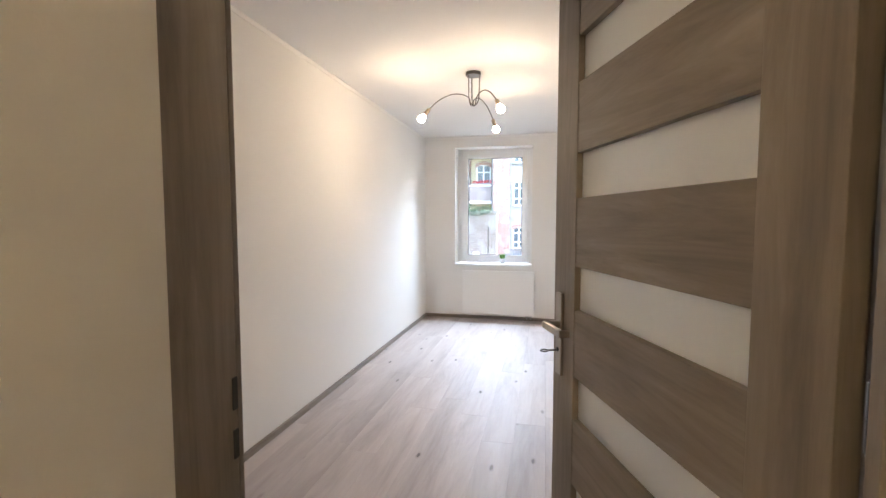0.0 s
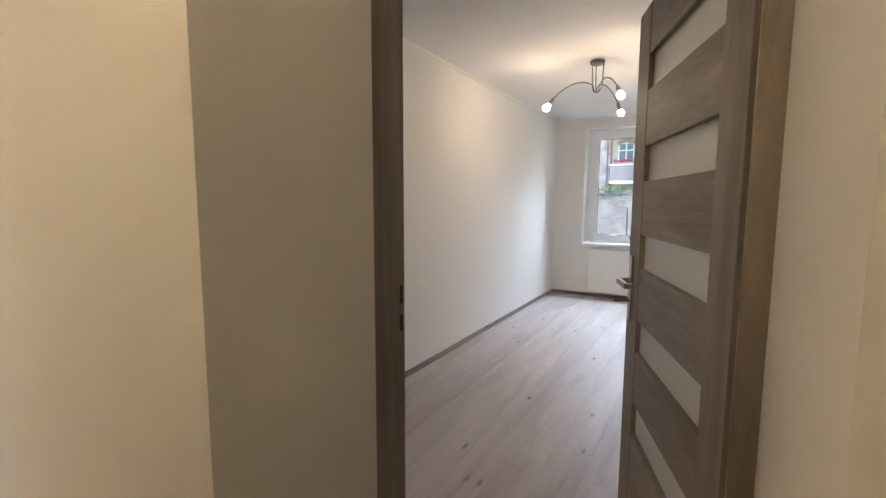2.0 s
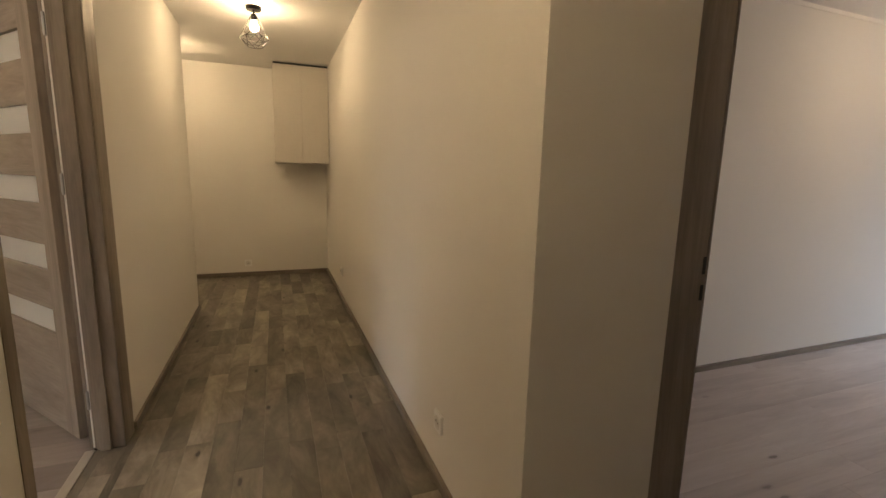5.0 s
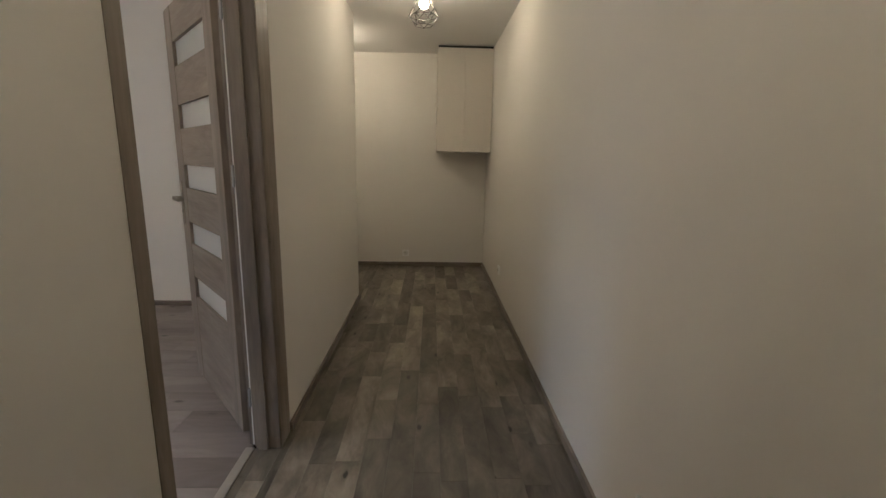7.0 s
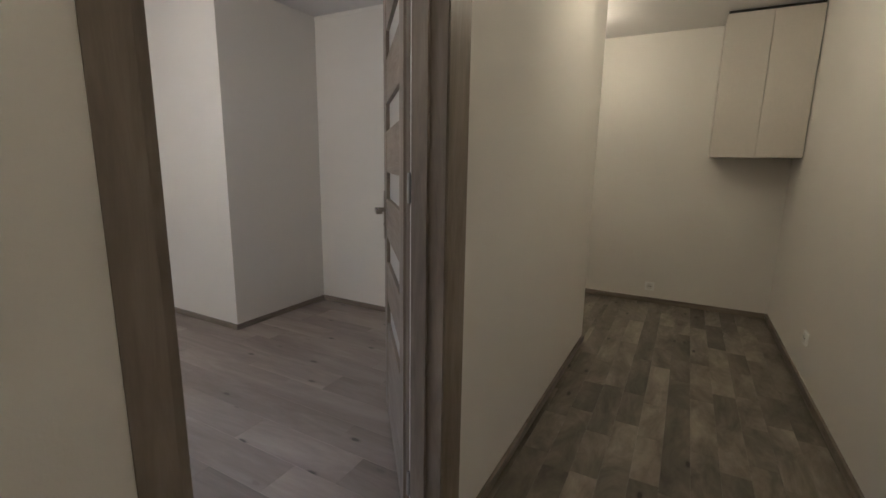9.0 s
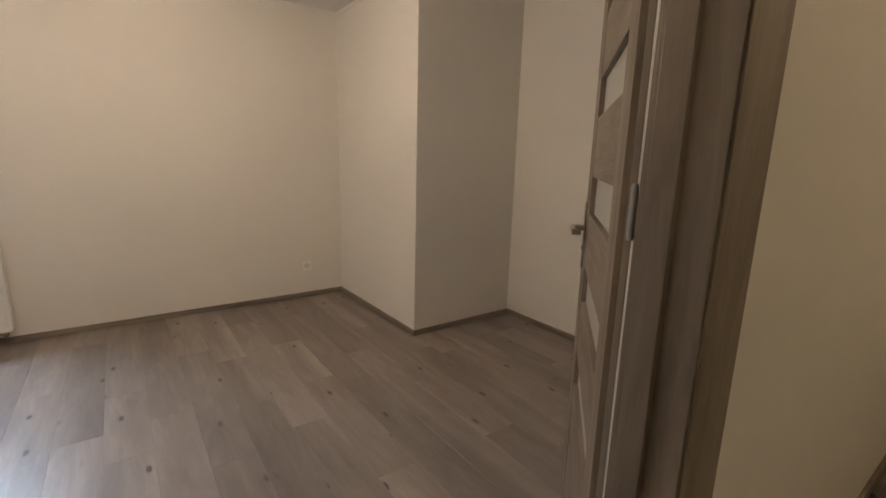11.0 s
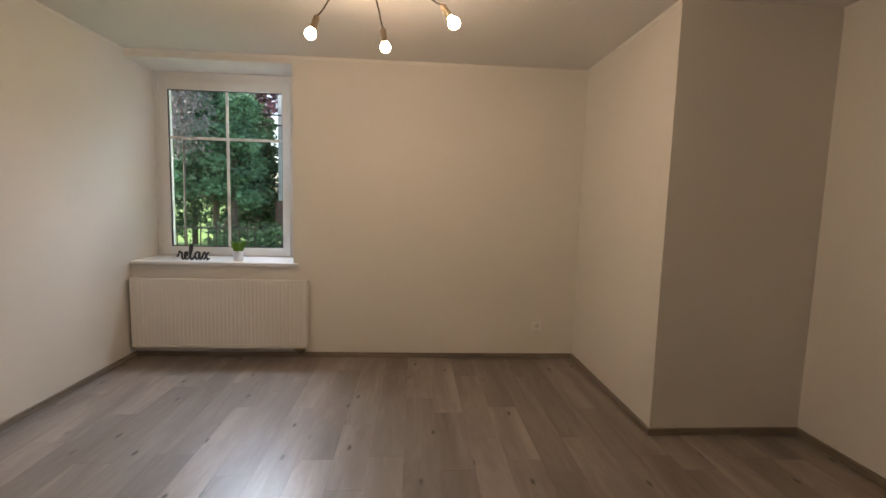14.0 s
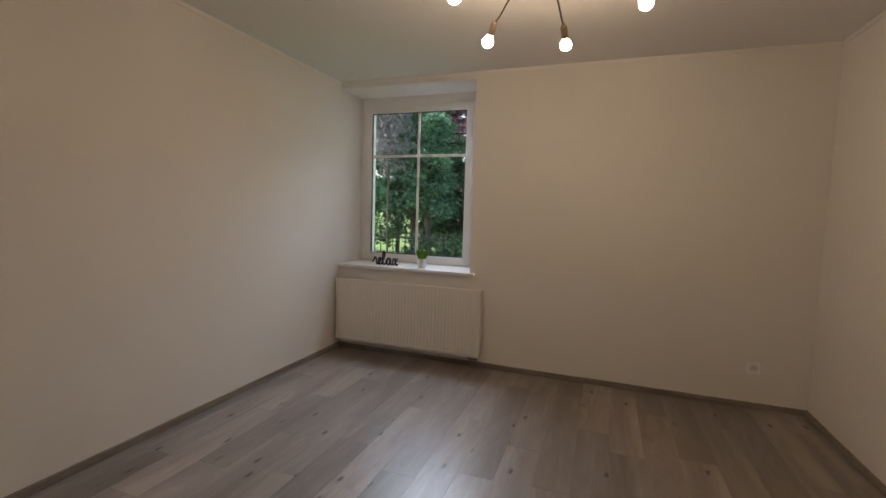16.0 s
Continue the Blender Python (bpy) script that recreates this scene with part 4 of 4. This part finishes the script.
gw = thing("garden_wall", pose(0, 0, 0), "weathered pale brick courtyard wall with an overgrown top", "wall")
oak_box("masonry", gw, (-9.0, -1.52, 16.0, 16.35, -0.45, 1.62), PALEBRICK, "", 0)
oak_box("coping", gw, (-9.02, -1.48, 15.95, 16.40, 1.621, 1.70), CONCRETE, "dark stone coping", 0)


def leaf_cloud(bm, centre, radii, count, size, rnd, droop=0.0, shell=0.55):
    """Many small pointed leaves round a centre, denser towards the outside."""
    for k in range(count):
        u = Vector((rnd.gauss(0, 1), rnd.gauss(0, 1), rnd.gauss(0, 1)))
        u.normalize()
        d = shell + (1 - shell) * rnd.random() ** 0.7
        p = Vector((centre[0] + u.x * radii[0] * d, centre[1] + u.y * radii[1] * d, centre[2] + u.z * radii[2] * d))
        ax = Vector((u.x + rnd.uniform(-0.8, 0.8), u.y + rnd.uniform(-0.8, 0.8), u.z * 0.4 - droop + rnd.uniform(-0.6, 0.6))).normalized()
        sd = ax.cross(Vector((rnd.uniform(-1, 1), rnd.uniform(-1, 1), rnd.uniform(-0.3, 1)))).normalized()
        s = size * rnd.uniform(0.6, 1.35)
        v = [bm.verts.new(q) for q in (p - ax * s, p + sd * s * 0.42, p + ax * s, p - sd * s * 0.42)]
        bm.faces.new(v)


rnd = random.Random(8)
bm = bmesh.new()
for k in range(12):
    leaf_cloud(bm, (rnd.uniform(-3.2, -1.6), 15.95, 1.72 + rnd.uniform(-0.22, 0.08)), (0.28, 0.1, 0.14), 60, 0.035, rnd, 0.6)
tagged(part("creeper", bm, LEAF_DARK), "sparse dark creeper hanging over the wall", "creeper", "", "stuff")
bm = bmesh.new()
tube(bm, [(-1.78, 15.7, -0.45), (-1.78, 15.7, 1.13)], 0.02, 8)
tagged(part("metal_post", bm, BLACKM, None, "", True), "thin dark metal post before the wall", "post")
bm = bmesh.new()
box(bm, -2.36, -2.12, 15.93, 15.995, -0.02, 0.22, 0.01)
tagged(part("meter_box", bm, WHITEPAINT), "small white meter box on the wall", "meter box")


# ---- outside: garden ----
def tree(x, y, height, crown, label, leafmat, seed, count=90, size=0.075, trunk=0.10, low=0.9, lean=0.0, droop=0.0, per=70):
    """Tapered trunk with limbs, and a crown of leaf clumps set on them."""
    rnd = random.Random(seed)
    t = thing("tree", pose(x, y, -0.45), label, "tree")
    bm = bmesh.new()
    pts = [(lean * k / 6 + rnd.uniform(-0.05, 0.05), rnd.uniform(-0.05, 0.05), height * 0.92 * k / 6) for k in range(7)]
    tube(bm, pts, trunk, 10, 0.02)
    leaves = bmesh.new()
    for k in range(count):
        f = rnd.random() ** 0.85
        z = low + (height - low) * f
        w = crown * (1 - 0.62 * f ** 1.6) * rnd.uniform(0.3, 1.0)
        a = rnd.uniform(0, 6.283)
        base = Vector((lean * z / height, 0, z - w * 0.25))
        tip = Vector((base.x + w * math.cos(a), w * math.sin(a), z + rnd.uniform(-0.1, 0.15) - droop * w))
        if k % 3 == 0:
            tube(bm, [base, base.lerp(tip, 0.5) + Vector((0, 0, 0.08)), tip], 0.028, 6, 0.006)
        r = rnd.uniform(0.22, 0.42) * (0.75 + crown * 0.16)
        leaf_cloud(leaves, tip, (r, r, r * (0.6 + droop)), per, size, rnd, 0.15 + droop, 0.35)
    part("trunk", bm, BARK, t, "dark bark trunk with limbs", True)
    part("crown", leaves, leafmat, t, "crown of many small leaves")
    return t


TREE = "leafy green garden tree with a dense ragged crown"
tree(4.55, -11.2, 5.3, 1.25, TREE, LEAF, 31, 130, 0.062, low=1.9, per=90)
tree(3.45, -12.2, 5.1, 1.15, TREE, LEAF, 32, 130, 0.062, low=1.85, per=90)
tree(2.75, -11.6, 4.1, 0.72, TREE, LEAF, 33, 80, 0.062, low=1.6, per=90)
tree(5.7, -12.6, 5.6, 1.3, TREE, LEAF_DARK, 34, 120, low=1.9)
tree(4.1, -14.5, 5.4, 1.4, TREE, LEAF_DARK, 35, 120, low=1.9)
tree(3.05, -13.7, 4.3, 0.75, TREE, LEAF_DARK, 45, 80, low=1.0)
tree(7.4, -14.0, 5.8, 1.6, TREE, LEAF, 36, 110, low=2.0)
tree(5.2, -17.5, 6.0, 1.9, TREE, LEAF_DARK, 41, 120, 0.1, low=2.0)
tree(7.2, -19.0, 6.4, 2.0, TREE, LEAF_DARK, 42, 110, 0.1, low=1.9)
tree(9.6, -18.0, 6.2, 2.0, TREE, LEAF, 43, 110, 0.1, low=1.6)
tree(2.62, -9.2, 4.9, 0.42, "grey drooping half-bare conifer before the green trees", LEAF_GREY, 37, 48, 0.032, 0.016, 2.9, 0.1, 0.8, 90)
tree(3.75, -16.6, 6.4, 1.3, "purple-leaved tree behind the green garden trees", LEAF_PURPLE, 38, 90, 0.09, low=4.6)
bm = bmesh.new()
rnd = random.Random(77)
for k in range(60):
    leaf_cloud(bm, (rnd.uniform(1.5, 3.1), rnd.uniform(-11.3, -10.7), rnd.uniform(-0.3, 0.72)), (0.3, 0.3, 0.26), 60, 0.05, rnd, 0.1, 0.3)
tagged(part("hedge", bm, LEAF_DARK), "dark leafy hedge behind the fence", "hedge", "", "stuff")
bm = bmesh.new()
for k in range(150):
    leaf_cloud(bm, (rnd.uniform(2.4, 12.5), rnd.uniform(-19.2, -18.0), rnd.uniform(0.1, 1.5)), (0.5, 0.45, 0.42), 60, 0.085, rnd, 0.1, 0.3)
tagged(part("hedge", bm, LEAF_DARK), "tall dark shrubbery at the back of the lawn", "hedge", "", "stuff")
bm = bmesh.new()
for k in range(2600):
    x, y = rnd.uniform(1.5, 8.5), rnd.uniform(-16.5, -7.0)
    h, a = rnd.uniform(0.05, 0.13), rnd.uniform(0, 6.28)
    s = Vector((math.cos(a), math.sin(a), 0)) * 0.012
    b = Vector((x, y, -0.45))
    bm.faces.new([bm.verts.new(q) for q in (b - s, b + s, b + Vector((rnd.uniform(-0.05, 0.05), rnd.uniform(-0.05, 0.05), h)))])
tagged(part("grass_tufts", bm, LEAF_DARK), "bright lawn grass", "grass", "", "stuff")

fence = thing("garden_fence", pose(0, -10.2, -0.45), "low black iron garden fence with upright bars", "fence")
oak_box("base", fence, (1.8, 9.0, -0.1, 0.1, 0, 0.32), CONCRETE, "dark concrete base", 0.01)
for z in (0.42, 1.22):
    oak_box("rail", fence, (1.8, 9.0, -0.012, 0.012, z, z + 0.035), BLACKM, "", 0.002)
bar_mesh = None
for k in range(48):
    if bar_mesh is None:
        bm = bmesh.new()
        tube(bm, [(0, 0, 0.30), (0, 0, 1.32)], 0.015, 6, 0.012)
        bar_mesh = mesh_of("bar", bm, BLACKM)
    ob = new("bar", bar_mesh)
    ob.parent = fence
    ob.location = (1.85 + 0.15 * k, 0, 0)

nb = thing("neighbour_house", pose(0, 0, 0), "tall blue-grey rendered house end beyond the garden", "building")
oak_box("wall", nb, (-7.0, 2.22, -22.0, -13.0, -0.45, 9.0), BLUEGREY, "", 0)
oak_box("brick_plinth", nb, (-7.0, 2.28, -22.05, -12.94, -0.45, 1.35), DARKBRICK, "dark brick plinth", 0)
oak_box("roof", nb, (-7.2, 2.4, -22.2, -12.8, 9.002, 9.3), ROOFTILE, "", 0)
for z in (3.25, 3.5):
    bm = bmesh.new()
    tube(bm, [(1.0, -12.95, z), (2.9, -12.9, z)], 0.02, 6)
    part("cable_pipe", bm, BLACKM, nb, "dark pipe along the wall")


def car(m, paintmat, label):
    c = thing("parked_car", m, label, "car")
    bm = bmesh.new()
    prof = [(-2.1, 0.35), (-2.15, 0.75), (-1.95, 0.92), (-1.2, 1.0), (-0.6, 1.42), (0.9, 1.45), (1.7, 1.0), (2.1, 0.9), (2.15, 0.4), (1.9, 0.28), (-1.9, 0.28)]
    fa = [bm.verts.new((x, -0.8 + (0.1 if z > 1.1 else 0), z)) for x, z in prof]
    fb = [bm.verts.new((x, 0.8 - (0.1 if z > 1.1 else 0), z)) for x, z in prof]
    bm.faces.new(fa)
    bm.faces.new(fb[::-1])
    for k in range(len(prof)):
        j = (k + 1) % len(prof)
        bm.faces.new((fa[k], fb[k], fb[j], fa[j]))
    part("body", bm, paintmat, c)
    for s in (-0.79, 0.79):
        bm = bmesh.new()
        box(bm, -0.75, 1.05, s - 0.006, s + 0.006, 1.03, 1.32, 0)
        part("side_window", bm, DARKPANE, c, "dark side window")
        for x in (-1.3, 1.3):
            bm = bmesh.new()
            lathe(bm, [(0, -0.09), (0.2, -0.1), (0.31, -0.09), (0.32, 0), (0.31, 0.09), (0.2, 0.1), (0, 0.09)], 18, pose(x, s, 0.32, 90))
            part("wheel", bm, RUBBER, c, "", True)
    return c


car(pose(6.0, -24.0, -0.45, 0, 0, 8), CARWHITE, "white car parked beyond the garden")


# ---- floors, plank by plank ----
PLANKS = {}


def plank_mesh(lx, ly, mat):
    key = (round(lx, 3), round(ly, 3), mat.name)
    if key not in PLANKS:
        g, c = 0.0002, 0.0007
        hx, hy = lx / 2 - g, ly / 2 - g
        v = [(-hx, -hy, -0.012), (hx, -hy, -0.012), (hx, hy, -0.012), (-hx, hy, -0.012),
             (-hx, -hy, -c), (hx, -hy, -c), (hx, hy, -c), (-hx, hy, -c),
             (-hx + c, -hy + c, 0), (hx - c, -hy + c, 0), (hx - c, hy - c, 0), (-hx + c, hy - c, 0)]
        f = [(3, 2, 1, 0), (8, 9, 10, 11)]
        for a in (0, 4):
            f += [(a + k, a + (k + 1) % 4, a + 4 + (k + 1) % 4, a + 4 + k) for k in range(4)]
        me = bpy.data.meshes.new("plank")
        me.from_pydata(v, [], f)
        me.materials.append(mat)
        PLANKS[key] = me
    return PLANKS[key]


def laminate(name, areas, along, width, length, line, mat, label, seed, cuts=(1.0,)):
    """Staggered planks over rectangles (x0, x1, y0, y1); line is a coordinate that a long joint passes."""
    rnd = random.Random(seed)
    floor = thing(name, pose(0, 0, 0), label, "floor", "", "structure")
    for x0, x1, y0, y1 in areas:
        a0, a1, c0, c1 = (x0, x1, y0, y1) if along == "x" else (y0, y1, x0, x1)
        k = math.floor((c0 - line) / width)
        while line + k * width < c1 - 0.002:
            lo, hi = max(c0, line + k * width), min(c1, line + (k + 1) * width)
            k += 1
            if hi - lo < 0.004:
                continue
            p = a0 - rnd.uniform(0.05, 1.0) * length
            while p < a1 - 0.002:
                run = length * rnd.choice(cuts)
                s, e = max(a0, p), min(a1, p + run)
                p += run
                if e - s < 0.004:
                    continue
                ob = new("plank", plank_mesh(e - s, hi - lo, mat))
                ob.parent = floor
                turn = 180 * rnd.randint(0, 1)
                if along == "x":
                    ob.matrix_basis = pose((s + e) / 2, (lo + hi) / 2, 0, 0, 0, turn)
                else:
                    ob.matrix_basis = pose((lo + hi) / 2, (s + e) / 2, 0, 0, 0, 90 + turn)
    return floor


laminate("floor_room_a", [(XA0, XA1, YA, YA1), (RX0 + 0.006, RX1 - 0.006, 0.66, YA)], "y", 0.195, 1.29, 0.0, FLOOR_A, "pale greyish oak laminate planks", 11)
laminate("floor_room_b", [(XBC, XB1, YB1, YB0), (XBW, XBC, YBC, YB0)], "y", 0.190, 1.29, -1.842, FLOOR_B, "grey-brown oak laminate planks with dark knots", 12, (1.0, 0.5, 0.75))
laminate("floor_hall", [(XW, 2.5, YS, YN), (XW, XSTEP, -2.8, YS), (RX0, RX1, YN, 0.66), (DB0, DB1, YB0, YS)], "x", 0.118, 0.80, -0.52, FLOOR_H, "rustic brown-grey oak laminate planks", 13, (1.0, 0.45, 0.7))
